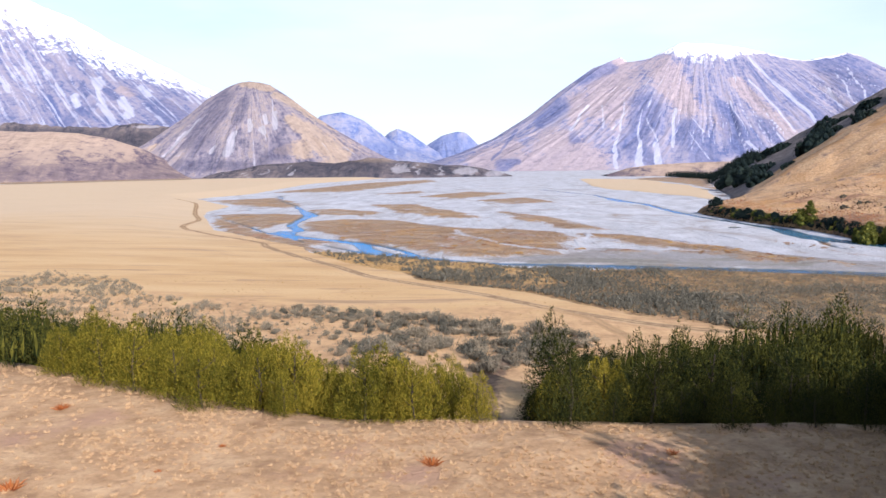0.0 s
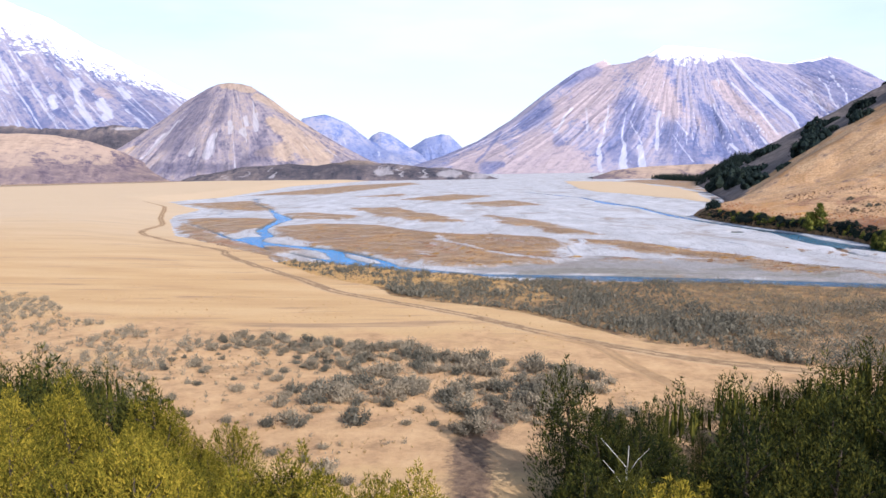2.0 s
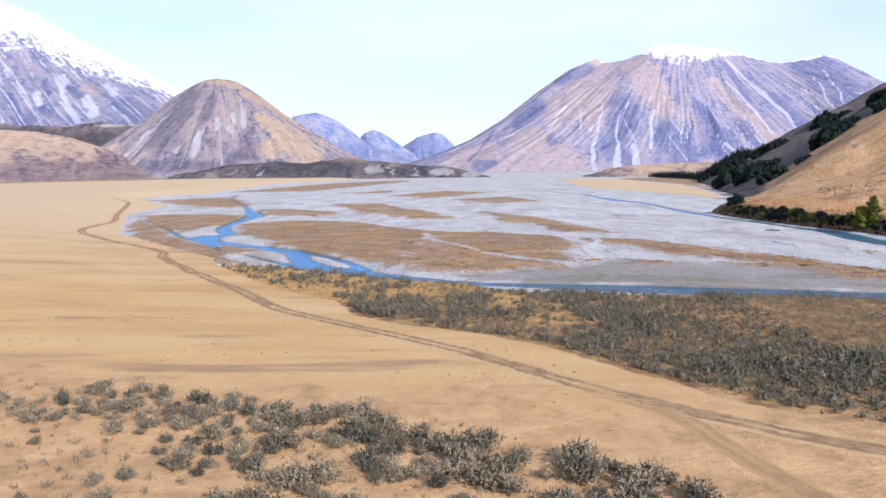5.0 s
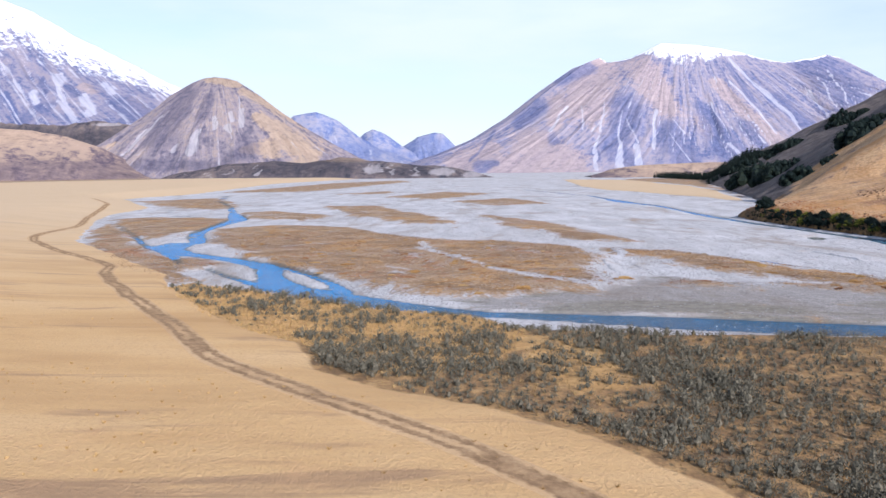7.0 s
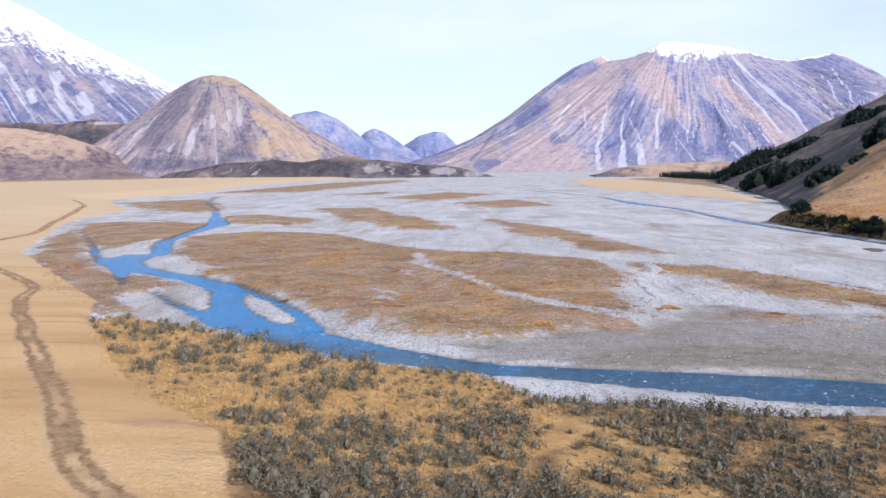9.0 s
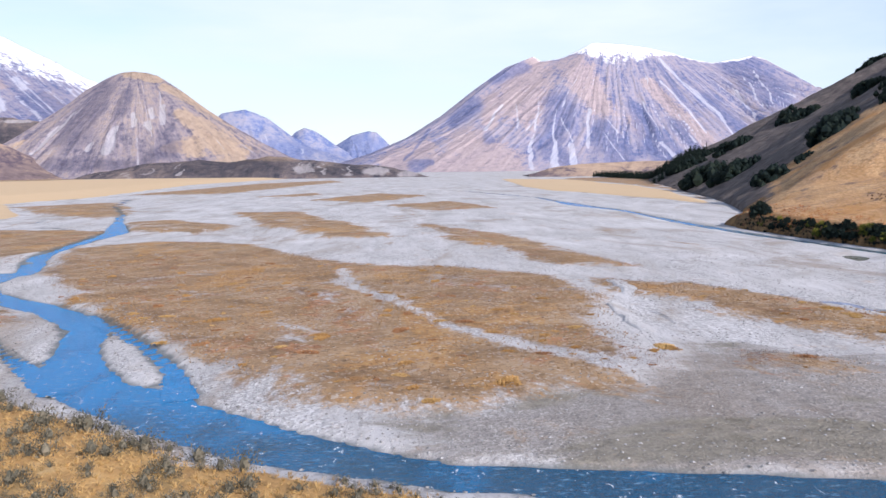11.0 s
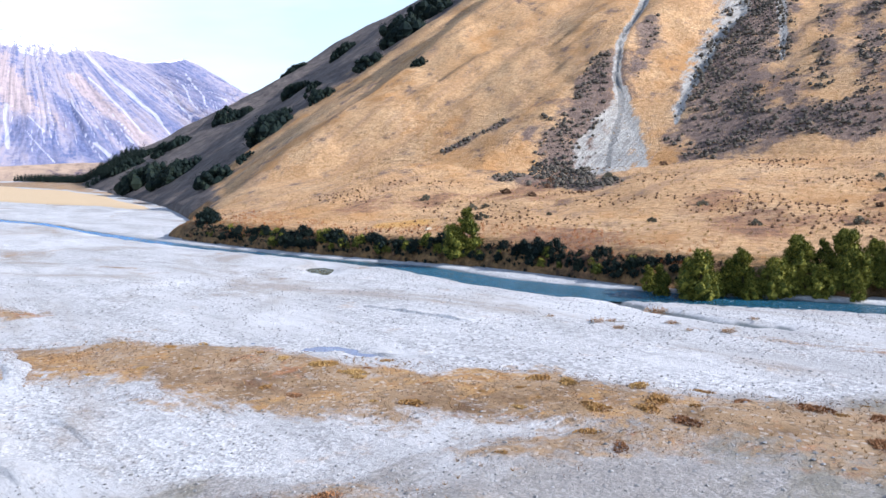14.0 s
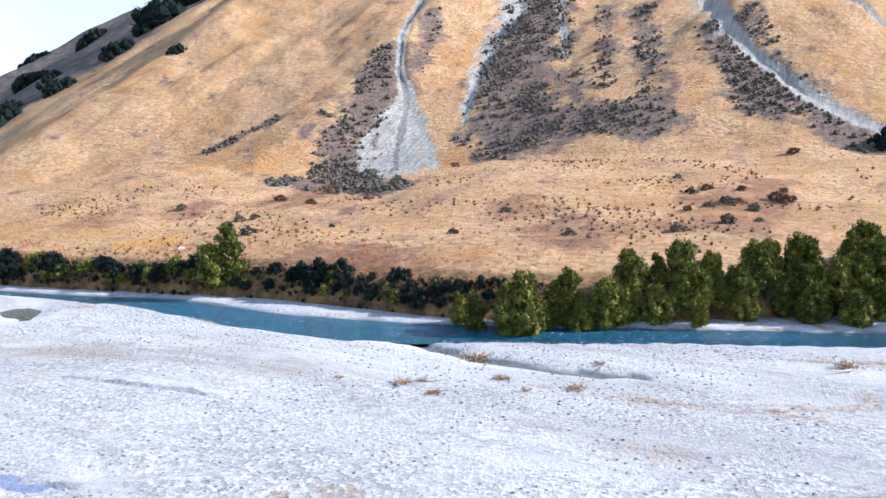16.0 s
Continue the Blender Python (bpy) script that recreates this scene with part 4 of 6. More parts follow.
def mountain(name, ridge, foot, back, material, label, cols=260, rows=90, gully=40.0, freq=90.0, power=1.1, rough=10.0, seed=0, left=None, right=None,
             chutes=0, width=10.0, tan=(), dark=(), pale=(), snow=(), rugged=None, lean=0.0, cap=None, streaks=(), fall=None):
    """A range. Its fall lines run from the ridge, a line of points, to the matching points of the foot line. back: how far
    the rear slope runs. left, right: the falls of the two end skylines, as pairs of the share of the way up and of the height.
    chutes: how many shingle chutes of that width; tan, dark, pale, snow: patches as x, z and half sizes; rugged: x range that
    grows craggy; cap: how deep the snow reaches below the ridge, as pairs of x and metres; streaks: bands of thin pale streaks as share
    from and to along the range, top, foot, number and width; lean: metres that streaks drift sideways for each metre down;
    fall: x from which, and share by which, fall lines swing further out to the east."""
    R, F = np.array(ridge, float), np.array(foot, float)
    run = np.r_[0, np.cumsum(np.hypot(np.diff(R[:, 0]), np.diff(R[:, 1])))]
    frun = np.r_[0, np.cumsum(np.hypot(np.diff(F[:, 0]), np.diff(F[:, 1])))]
    u = np.linspace(0, 1, cols)
    rx, ry, rz = (np.interp(u * run[-1], run, R[:, k]) for k in range(3))
    fx, fy, fz = (np.interp(u * frun[-1], frun, F[:, k]) for k in range(3))
    long = max(run[-1], frun[-1])
    s = u * long
    rz = rz + rough * 0.6 * fbm(u * run[-1] / 60, u * 0, 4, seed + 5)
    v = np.r_[np.linspace(0, 1, rows), 1 + np.linspace(0.06, 1, rows // 4)][:, None]
    front, rear = np.clip(v, 0, 1), np.clip(v - 1, 0, 1)
    S = np.broadcast_to(s, (len(v), cols))
    U = np.broadcast_to(u, (len(v), cols))
    prof = front**power + 0 * U
    for pairs, w in ((left, smooth(0.30, 0.02, U)), (right, smooth(0.70, 0.98, U))):
        if pairs:
            prof = prof * (1 - w) + w * np.interp(front, [p[0] for p in pairs], [p[1] for p in pairs])
    X = fx + (rx - fx) * front
    Y = fy + (ry - fy) * front + rear * back
    Z = fz + (rz - fz) * prof
    down = np.hypot(rx - fx, ry - fy) * front + 0 * S
    flow = S + lean * down
    if fall:
        flow = flow + fall[1] * down * smooth(fall[0] - 900, fall[0] + 300, X)
    wig = fbm(flow / (freq * 2.2), front * 2.4, 3, seed + 9) * freq * 0.5
    crease = 1 - np.abs(2 * fbm((flow + wig) / freq, front * 1.0 + 0 * S, 4, seed, 0.5))
    small = fbm((flow + wig) / (freq * 0.2), front * 3.0 + 0 * S, 4, seed + 3, 0.6)
    shape = np.sin(np.pi * np.clip(front, 0, 1) ** 0.75) * (rear == 0) * smooth(0.0, 0.06, U) * smooth(1.0, 0.94, U)
    patch = smooth(-0.25, 0.25, fbm(X / 420.0, Z / 260.0, 3, seed + 13))
    if rugged:
        patch = patch + 9.0 * smooth(rugged[0], rugged[1], X)
    carve = gully * (crease - 0.8) + rough * 1.2 * small
    Z = Z + shape * (0.25 + 0.95 * patch) * carve * np.clip((rz - fz) / 250, 0.15, 1.2)
    gen = np.random.default_rng(seed + 70)
    bare = patches(X, Z, pale)
    wander = fbm(flow / 90, front * 5, 3, seed + 31) * 2.2 * width
    sets = [(0.05, 0.95, (0.35, 0.97), (0.03, 0.55), chutes, width)] + list(streaks)
    for u0, u1, tops, lows, n, wide in sets:
        for k in range(n):
            at, top, low, w = gen.uniform(u0, u1) * long, gen.uniform(*tops), gen.uniform(*lows), wide * gen.uniform(0.35, 1.1)
            low = min(low, top - 0.12)
            f = np.clip((top - front) / (top - low), 0, 1)
            half = w * (0.35 + 0.4 * f + 1.1 * smooth(0.7, 1.0, f) * gen.integers(0, 2))
            c = np.clip(1.2 - 0.7 * np.abs(flow + wander - at - lean * 0.5 * down.max()) / half, 0, 1) * (front < top) * smooth(low - 0.015, low + 0.01, front)
            bare = np.maximum(bare, c * gen.uniform(0.6, 1.0))
    Z = Z - 2.5 * bare * shape
    Z = np.where(rear > 0, rz * (1 - rear**0.8) - 5 * rear, Z)
    white = patches(X, Z, snow)
    if cap:
        white = np.maximum(white, np.clip(1.1 - (rz - Z) / np.interp(X, [p[0] for p in cap], [p[1] for p in cap]), 0, 1))
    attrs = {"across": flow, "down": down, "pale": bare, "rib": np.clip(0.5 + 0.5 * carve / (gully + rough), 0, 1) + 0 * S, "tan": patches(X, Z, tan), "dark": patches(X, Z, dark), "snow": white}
    ob = new(name, grid_mesh(name, X, Y, Z, material, attrs))
    tagged(ob, label, "mountain", kind="structure")


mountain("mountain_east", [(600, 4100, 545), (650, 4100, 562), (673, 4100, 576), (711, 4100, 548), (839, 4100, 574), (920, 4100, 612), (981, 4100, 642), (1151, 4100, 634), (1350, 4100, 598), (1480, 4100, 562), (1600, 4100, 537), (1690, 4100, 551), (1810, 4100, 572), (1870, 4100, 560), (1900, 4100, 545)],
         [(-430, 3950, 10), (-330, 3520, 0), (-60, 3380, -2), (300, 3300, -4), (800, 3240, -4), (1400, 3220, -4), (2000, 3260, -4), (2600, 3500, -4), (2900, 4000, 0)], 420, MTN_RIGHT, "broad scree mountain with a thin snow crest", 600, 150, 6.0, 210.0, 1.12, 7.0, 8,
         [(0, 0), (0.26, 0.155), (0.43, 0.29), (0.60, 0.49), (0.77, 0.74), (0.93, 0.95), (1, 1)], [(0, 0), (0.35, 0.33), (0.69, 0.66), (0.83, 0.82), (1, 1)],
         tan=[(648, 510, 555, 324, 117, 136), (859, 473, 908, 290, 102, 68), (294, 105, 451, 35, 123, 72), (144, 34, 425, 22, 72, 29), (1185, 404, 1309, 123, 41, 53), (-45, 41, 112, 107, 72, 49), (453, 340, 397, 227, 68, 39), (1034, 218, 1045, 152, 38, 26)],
         # bluish dark patches; some are shade painted on slopes that turn away
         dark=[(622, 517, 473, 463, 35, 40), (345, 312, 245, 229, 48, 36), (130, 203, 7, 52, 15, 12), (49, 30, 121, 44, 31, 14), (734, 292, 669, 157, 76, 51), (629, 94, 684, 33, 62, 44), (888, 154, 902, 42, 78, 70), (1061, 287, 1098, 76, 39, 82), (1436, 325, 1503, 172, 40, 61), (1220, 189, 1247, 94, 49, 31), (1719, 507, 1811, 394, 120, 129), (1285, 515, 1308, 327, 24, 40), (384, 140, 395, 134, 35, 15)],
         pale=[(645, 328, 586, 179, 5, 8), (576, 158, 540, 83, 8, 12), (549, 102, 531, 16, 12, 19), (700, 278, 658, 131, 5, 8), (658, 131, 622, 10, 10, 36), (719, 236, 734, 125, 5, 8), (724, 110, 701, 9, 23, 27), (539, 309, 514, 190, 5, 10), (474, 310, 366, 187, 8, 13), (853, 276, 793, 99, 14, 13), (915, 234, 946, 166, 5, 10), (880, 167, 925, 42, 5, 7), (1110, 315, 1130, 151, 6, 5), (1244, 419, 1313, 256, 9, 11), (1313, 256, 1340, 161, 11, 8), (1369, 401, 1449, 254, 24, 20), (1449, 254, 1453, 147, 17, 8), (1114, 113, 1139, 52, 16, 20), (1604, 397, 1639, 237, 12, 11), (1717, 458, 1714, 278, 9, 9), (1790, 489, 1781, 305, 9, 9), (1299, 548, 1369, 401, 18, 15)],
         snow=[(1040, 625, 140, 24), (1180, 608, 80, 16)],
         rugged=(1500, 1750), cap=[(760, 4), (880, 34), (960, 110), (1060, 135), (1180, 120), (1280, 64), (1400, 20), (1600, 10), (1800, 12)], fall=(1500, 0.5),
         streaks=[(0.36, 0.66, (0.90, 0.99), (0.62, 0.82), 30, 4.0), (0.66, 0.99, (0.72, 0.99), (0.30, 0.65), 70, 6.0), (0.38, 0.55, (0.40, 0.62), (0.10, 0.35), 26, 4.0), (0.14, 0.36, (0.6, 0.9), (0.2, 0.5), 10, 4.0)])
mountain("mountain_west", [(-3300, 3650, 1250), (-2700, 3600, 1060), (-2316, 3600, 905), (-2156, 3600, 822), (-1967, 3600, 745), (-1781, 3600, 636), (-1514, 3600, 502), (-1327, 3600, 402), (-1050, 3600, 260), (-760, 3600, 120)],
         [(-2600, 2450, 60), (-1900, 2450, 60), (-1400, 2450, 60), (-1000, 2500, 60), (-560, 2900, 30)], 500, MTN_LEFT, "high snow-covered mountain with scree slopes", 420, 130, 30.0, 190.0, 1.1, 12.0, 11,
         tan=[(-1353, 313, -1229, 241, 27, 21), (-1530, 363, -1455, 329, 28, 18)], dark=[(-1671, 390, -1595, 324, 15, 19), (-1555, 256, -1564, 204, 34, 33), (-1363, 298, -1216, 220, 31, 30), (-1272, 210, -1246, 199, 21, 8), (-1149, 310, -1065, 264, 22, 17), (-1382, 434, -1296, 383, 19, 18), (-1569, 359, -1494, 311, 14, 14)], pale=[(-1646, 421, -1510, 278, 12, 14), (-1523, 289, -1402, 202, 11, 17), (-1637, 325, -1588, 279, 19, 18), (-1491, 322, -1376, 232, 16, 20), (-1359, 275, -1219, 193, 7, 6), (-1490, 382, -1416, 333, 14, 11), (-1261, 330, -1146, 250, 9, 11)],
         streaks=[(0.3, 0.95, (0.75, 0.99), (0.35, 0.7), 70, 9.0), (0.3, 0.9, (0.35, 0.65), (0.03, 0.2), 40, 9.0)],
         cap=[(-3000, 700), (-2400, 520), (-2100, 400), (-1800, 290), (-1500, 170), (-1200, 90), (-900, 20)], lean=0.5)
mountain("mountain_dome", [(-800, 2250, 252), (-774, 2250, 266), (-740, 2250, 277), (-709, 2250, 281), (-675, 2250, 278), (-645, 2250, 270), (-615, 2250, 251)],
         [(-1180, 2240, 4), (-1100, 2030, 0), (-960, 1950, -2), (-820, 1910, -2), (-690, 1890, -2), (-540, 1890, -2), (-380, 1920, -2), (-230, 2010, -2), (-110, 2230, 0)], 330, MTN_DOME, "rounded brown dome mountain with scree scars", 380, 120, 10.0, 80.0, 1.0, 6.0, 21,
         [(0, 0), (0.14, 0.10), (0.45, 0.41), (0.72, 0.70), (0.9, 0.92), (1, 1)], [(0, 0), (0.19, 0.10), (0.38, 0.21), (0.53, 0.37), (0.69, 0.56), (0.81, 0.72), (0.94, 0.92), (1, 1)], chutes=14, width=4.0,
         tan=[(-552, 164, -426, 76, 25, 55), (-491, 82, -559, 73, 32, 12), (-615, 240, -449, 139, 20, 15), (-723, 277, -636, 258, 25, 20), (-927, 92, -972, 45, 19, 23), (-397, 43, -380, 29, 42, 11)],
         dark=[(-765, 225, -791, 112, 33, 47), (-699, 215, -695, 166, 29, 35), (-814, 40, -531, 29, 27, 20), (-551, 68, -592, 45, 32, 14), (-562, 132, -569, 102, 12, 21), (-470, 151, -374, 98, 9, 4)],
         pale=[(-817, 169, -866, 76, 6, 9), (-663, 160, -651, 132, 11, 12), (-621, 135, -608, 122, 14, 9), (-693, 122, -687, 73, 14, 24), (-734, 88, -738, 73, 8, 12), (-603, 181, -584, 137, 13, 11), (-626, 173, -613, 153, 11, 9), (-623, 223, -603, 176, 3, 5), (-844, 131, -862, 84, 6, 8)])
mountain("dark_bench", [(-2300, 2480, 190), (-1700, 2480, 186), (-1450, 2480, 176), (-1300, 2480, 182), (-1180, 2480, 170), (-1060, 2480, 172), (-900, 2480, 110), (-780, 2480, 30)],
         [(-2200, 2300, 60), (-1500, 2300, 60), (-1000, 2300, 50), (-760, 2400, 0)], 200, DARKTOE, "dark wooded bench under the snow mountain", 200, 40, 16.0, 60.0, 0.7, 38.0, 81, dark=[(-1500, 130, 400, 40), (-1150, 120, 150, 30)], pale=[(-1300, 176, 60, 5), (-1120, 168, 40, 6)])
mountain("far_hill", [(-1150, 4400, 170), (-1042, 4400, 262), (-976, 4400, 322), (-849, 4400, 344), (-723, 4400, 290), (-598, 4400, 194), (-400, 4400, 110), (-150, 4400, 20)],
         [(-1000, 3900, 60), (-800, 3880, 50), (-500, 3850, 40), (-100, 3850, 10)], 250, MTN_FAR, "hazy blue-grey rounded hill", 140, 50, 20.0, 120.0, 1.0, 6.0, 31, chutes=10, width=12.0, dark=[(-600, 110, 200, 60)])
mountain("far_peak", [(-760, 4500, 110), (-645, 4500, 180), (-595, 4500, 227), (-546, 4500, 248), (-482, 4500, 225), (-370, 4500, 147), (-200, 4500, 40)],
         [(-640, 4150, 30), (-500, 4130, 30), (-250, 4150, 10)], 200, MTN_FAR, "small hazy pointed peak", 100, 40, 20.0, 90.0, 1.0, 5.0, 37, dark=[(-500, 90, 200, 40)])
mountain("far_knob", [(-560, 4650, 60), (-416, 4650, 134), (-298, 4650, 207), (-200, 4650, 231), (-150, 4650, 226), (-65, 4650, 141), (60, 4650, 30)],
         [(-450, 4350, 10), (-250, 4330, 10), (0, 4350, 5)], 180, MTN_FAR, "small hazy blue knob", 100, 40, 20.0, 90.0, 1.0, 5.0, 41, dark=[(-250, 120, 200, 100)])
mountain("foothill_west", [(-1900, 2050, 150), (-1500, 2020, 142), (-1317, 2000, 137), (-1179, 2000, 131), (-1092, 2000, 127), (-1007, 2000, 110), (-922, 2000, 82), (-872, 2000, 56), (-790, 1990, 10)],
         [(-1750, 1500, 0), (-1300, 1500, 0), (-1050, 1560, 0), (-880, 1700, 0), (-740, 1850, 0)], 300, FOOTHILL, "low tawny foothill with dark scrub at its foot", 240, 70, 16.0, 130.0, 0.85, 5.0, 51, dark=[(-940, 22, 190, 26), (-1250, 26, 300, 34), (-830, 12, 100, 14)], tan=[(-1200, 110, 200, 40)])
mountain("dark_terrace", [(-700, 1930, 14), (-560, 1900, 38), (-460, 1900, 44), (-386, 1900, 40), (-305, 1900, 49), (-240, 1900, 40), (-171, 1900, 36), (-78, 1900, 30), (15, 1900, 15), (60, 1880, 0)],
         [(-700, 1800, -1), (-450, 1770, -1), (-200, 1760, -1), (70, 1800, -1)], 260, DARKTOE, "dark eroded river terrace with pale slips", 300, 50, 18.0, 40.0, 0.6, 9.0, 61, chutes=16, width=9.0, dark=[(-380, 20, 160, 30), (-150, 14, 80, 14)], pale=[(-215, 22, 22, 12), (-60, 14, 30, 10), (10, 8, 24, 8)], tan=[(-300, 44, 90, 8)])
mountain("far_terrace", [(250, 1660, 4), (290, 1650, 17), (350, 1640, 24), (430, 1630, 27), (520, 1600, 28), (640, 1500, 40)],
         [(240, 1600, 0), (290, 1560, 0), (360, 1540, 0), (440, 1530, 0), (620, 1450, 0)], 300, FOOTHILL, "low tawny river terrace under the mountain", 140, 30, 6.0, 60.0, 0.8, 3.0, 71, tan=[(400, 26, 200, 14)], dark=[(260, 4, 40, 6)])


# ---- vehicle track over the meadow ----
def spline(pts, step):
    out = []
    P = [Vector((*p, 0)) for p in pts]
    P = [P[0] * 2 - P[1]] + P + [P[-1] * 2 - P[-2]]
    for a, b, c, d in zip(P, P[1:], P[2:], P[3:]):
        n = max(2, int((c - b).length / step))
        for k in range(n):
            t = k / n
            out.append(0.5 * ((2 * b) + (c - a) * t + (2 * a - 5 * b + 4 * c - d) * t * t + (3 * b - a - 3 * c + d) * t**3))
    return np.array([(v.x, v.y) for v in out])


def track_material(name, worn, dry=1.0):
    m = Mat(name, 0.95, 0.1)
    a = m.calc("ADD", m.attr("across"), m.calc("MULTIPLY", m.calc("SUBTRACT", m.noise(0.5, 8.0, 0.75), 0.5), 1.3))
    rut = m.calc("MAXIMUM", m.step(m.calc("ABSOLUTE", m.calc("SUBTRACT", m.calc("ABSOLUTE", a), 0.40)), 0.34, 0.08), m.calc("MULTIPLY", m.step(m.calc("ABSOLUTE", a), 0.62, 0.1), m.step(m.noise(0.12, 4.0), 0.4, 0.6)))
    grass = m.ramp(m.noise(0.06, 5.0, 0.6, m.scaled(m.pos, (0.35, 1.6, 1.0))), (0.3, (0.43, 0.275, 0.14)), (0.5, (0.52, 0.35, 0.185)), (0.7, (0.57, 0.40, 0.225)))
    grass = m.mix(m.step(m.noise(3.0, 6.0, 0.7), 0.45, 0.75), grass, (0.47, 0.30, 0.145))
    grass = m.mix(1.0 - dry, grass, (0.44, 0.26, 0.115))
    soil = m.ramp(m.noise(0.7, 8.0, 0.75), (0.3, (0.16, 0.098, 0.052)), (0.5, (0.29, 0.185, 0.098)), (0.7, (0.42, 0.285, 0.155)))
    m.bump(m.noise(2.5, 6.0, 0.7), 0.7, 0.12)
    return m.done(m.mix(m.calc("MULTIPLY", rut, worn), grass, soil))


RUTS = track_material("track_ruts", 1.0)
FAINT_RUTS = track_material("faint_ruts", 0.55, 0.35)


def build_track(name, pts, half, label, material):
    c = spline(pts, 0.9)
    way = unit2(np.gradient(c, axis=0))
    n = np.stack([-way[:, 1], way[:, 0]], -1)
    k = np.array([-1.0, -0.75, -0.55, -0.42, -0.28, 0.0, 0.28, 0.42, 0.55, 0.75, 1.0])
    jit = 0.35 * fbm(np.arange(len(c)) / 6.0, np.zeros(len(c)), 3, 15)
    P = c[:, None, :] + n[:, None, :] * (k[None, :, None] * half + jit[:, None, None])
    Z = ground_height(P[..., 0], P[..., 1])[0]
    lift = np.array([-0.05, 0.05, 0.05, 0.03, 0.05, 0.07, 0.05, 0.03, 0.05, 0.05, -0.05])
    Z = Z + lift
    A = np.broadcast_to(k, Z.shape)
    ob = new(name, grid_mesh(name, P[..., 0], P[..., 1], Z, material, {"across": A}))
    tagged(ob, label, "track", kind="structure")


def unit2(v):
    return v / np.maximum(np.linalg.norm(v, axis=-1, keepdims=True), 1e-9)


build_track("vehicle_track", TRACK, 1.75, "worn two-rut vehicle track across the meadow", RUTS)
build_track("side_track", TRACK_SIDE, 1.3, "faint side track through dry grass", FAINT_RUTS)


# ---- plants: shared shapes ----


def unit(v):
    return v / np.maximum(np.linalg.norm(v, axis=-1, keepdims=True), 1e-9)


def sprigs(base, way, length, width, gen):
    """One leafy triangle for each base point; returns vertices in threes."""
    side = unit(np.cross(way, gen.normal(size=way.shape)))
    length = length * (0.6 + 0.8 * gen.random((len(base), 1)))
    return np.stack([base - side * width, base + side * width, base + way * length], 1).reshape(-1, 3)


def tri_mesh(name, verts, material):
    me = bpy.data.meshes.new(name)
    n = len(verts)
    me.vertices.add(n)
    me.vertices.foreach_set("co", verts.astype(np.float32).ravel())
    me.loops.add(n)
    me.loops.foreach_set("vertex_index", np.arange(n, dtype=np.int32))
    me.polygons.add(n // 3)
    me.polygons.foreach_set("loop_start", np.arange(0, n, 3, dtype=np.int32))
    me.materials.append(material)
    me.update(calc_edges=True)
    return me


def spindle(axis0, axis1, radius, gen, sides=6):
    """A rough closed spindle as triangles."""
    rings = []
    for f, r in ((0.12, 0.55), (0.45, 1.0), (0.8, 0.6)):
        c = axis0 + (axis1 - axis0) * f
        a = np.linspace(0, 2 * np.pi, sides, endpoint=False) + gen.random()
        rr = radius * r * (0.8 + 0.4 * gen.random(sides))
        rings.append(np.stack([c[0] + rr * np.cos(a), c[1] + rr * np.sin(a), np.full(sides, c[2])], -1))
    out = []
    for k in range(sides):
        j = (k + 1) % sides
        out += [axis0, rings[0][j], rings[0][k], axis1, rings[2][k], rings[2][j]]
        for lo, hi in ((rings[0], rings[1]), (rings[1], rings[2])):
            out += [lo[k], lo[j], hi[j], lo[k], hi[j], hi[k]]
    return np.array(out)


def plume_crown(seed, height, radius, plumes=12, leaves=190, low=0.7, high=1.15, sprig=0.33):
    """Upright feathery crown of pointed plumes, the tallest in the middle."""
    gen = np.random.default_rng(seed)
    parts = []
    for k in range(plumes):
        a, r = k * 2.39996 + gen.random() * 0.7, radius * 0.86 * math.sqrt((k + 0.2) / plumes)
        foot = np.array([r * math.cos(a) * low, r * math.sin(a) * low, height * (0.02 + 0.08 * gen.random())])
        top = np.array([r * math.cos(a) * high, r * math.sin(a) * high, height * (1.0 - 0.48 * (r / radius) ** 1.6) * (0.82 + 0.22 * gen.random())])
        fat = radius * (0.30 + 0.10 * gen.random())
        if leaves < 200:
            parts.append(spindle(foot + (top - foot) * 0.08, foot + (top - foot) * 0.72, fat * 0.22, gen, 4))
        t = gen.random((leaves, 1)) ** 1.1
        ang = gen.random(leaves) * 6.283
        out = np.stack([np.cos(ang), np.sin(ang), 0 * ang], -1)
        prof = fat * (0.75 + 0.45 * np.sin(np.pi * np.clip(t * 0.9 + 0.12, 0, 1))) * (1.02 - 0.88 * t**1.7)
        base = foot + (top - foot) * t + out * prof * (0.45 + 0.65 * gen.random((leaves, 1)) ** 0.7)
        way = unit(out * 0.55 + np.array([0, 0, 0.85]) + 0.36 * gen.normal(size=(leaves, 3)))
        parts.append(sprigs(base, way, sprig, sprig * (0.15 if leaves >= 200 else 0.16), gen))
    return np.concatenate(parts)


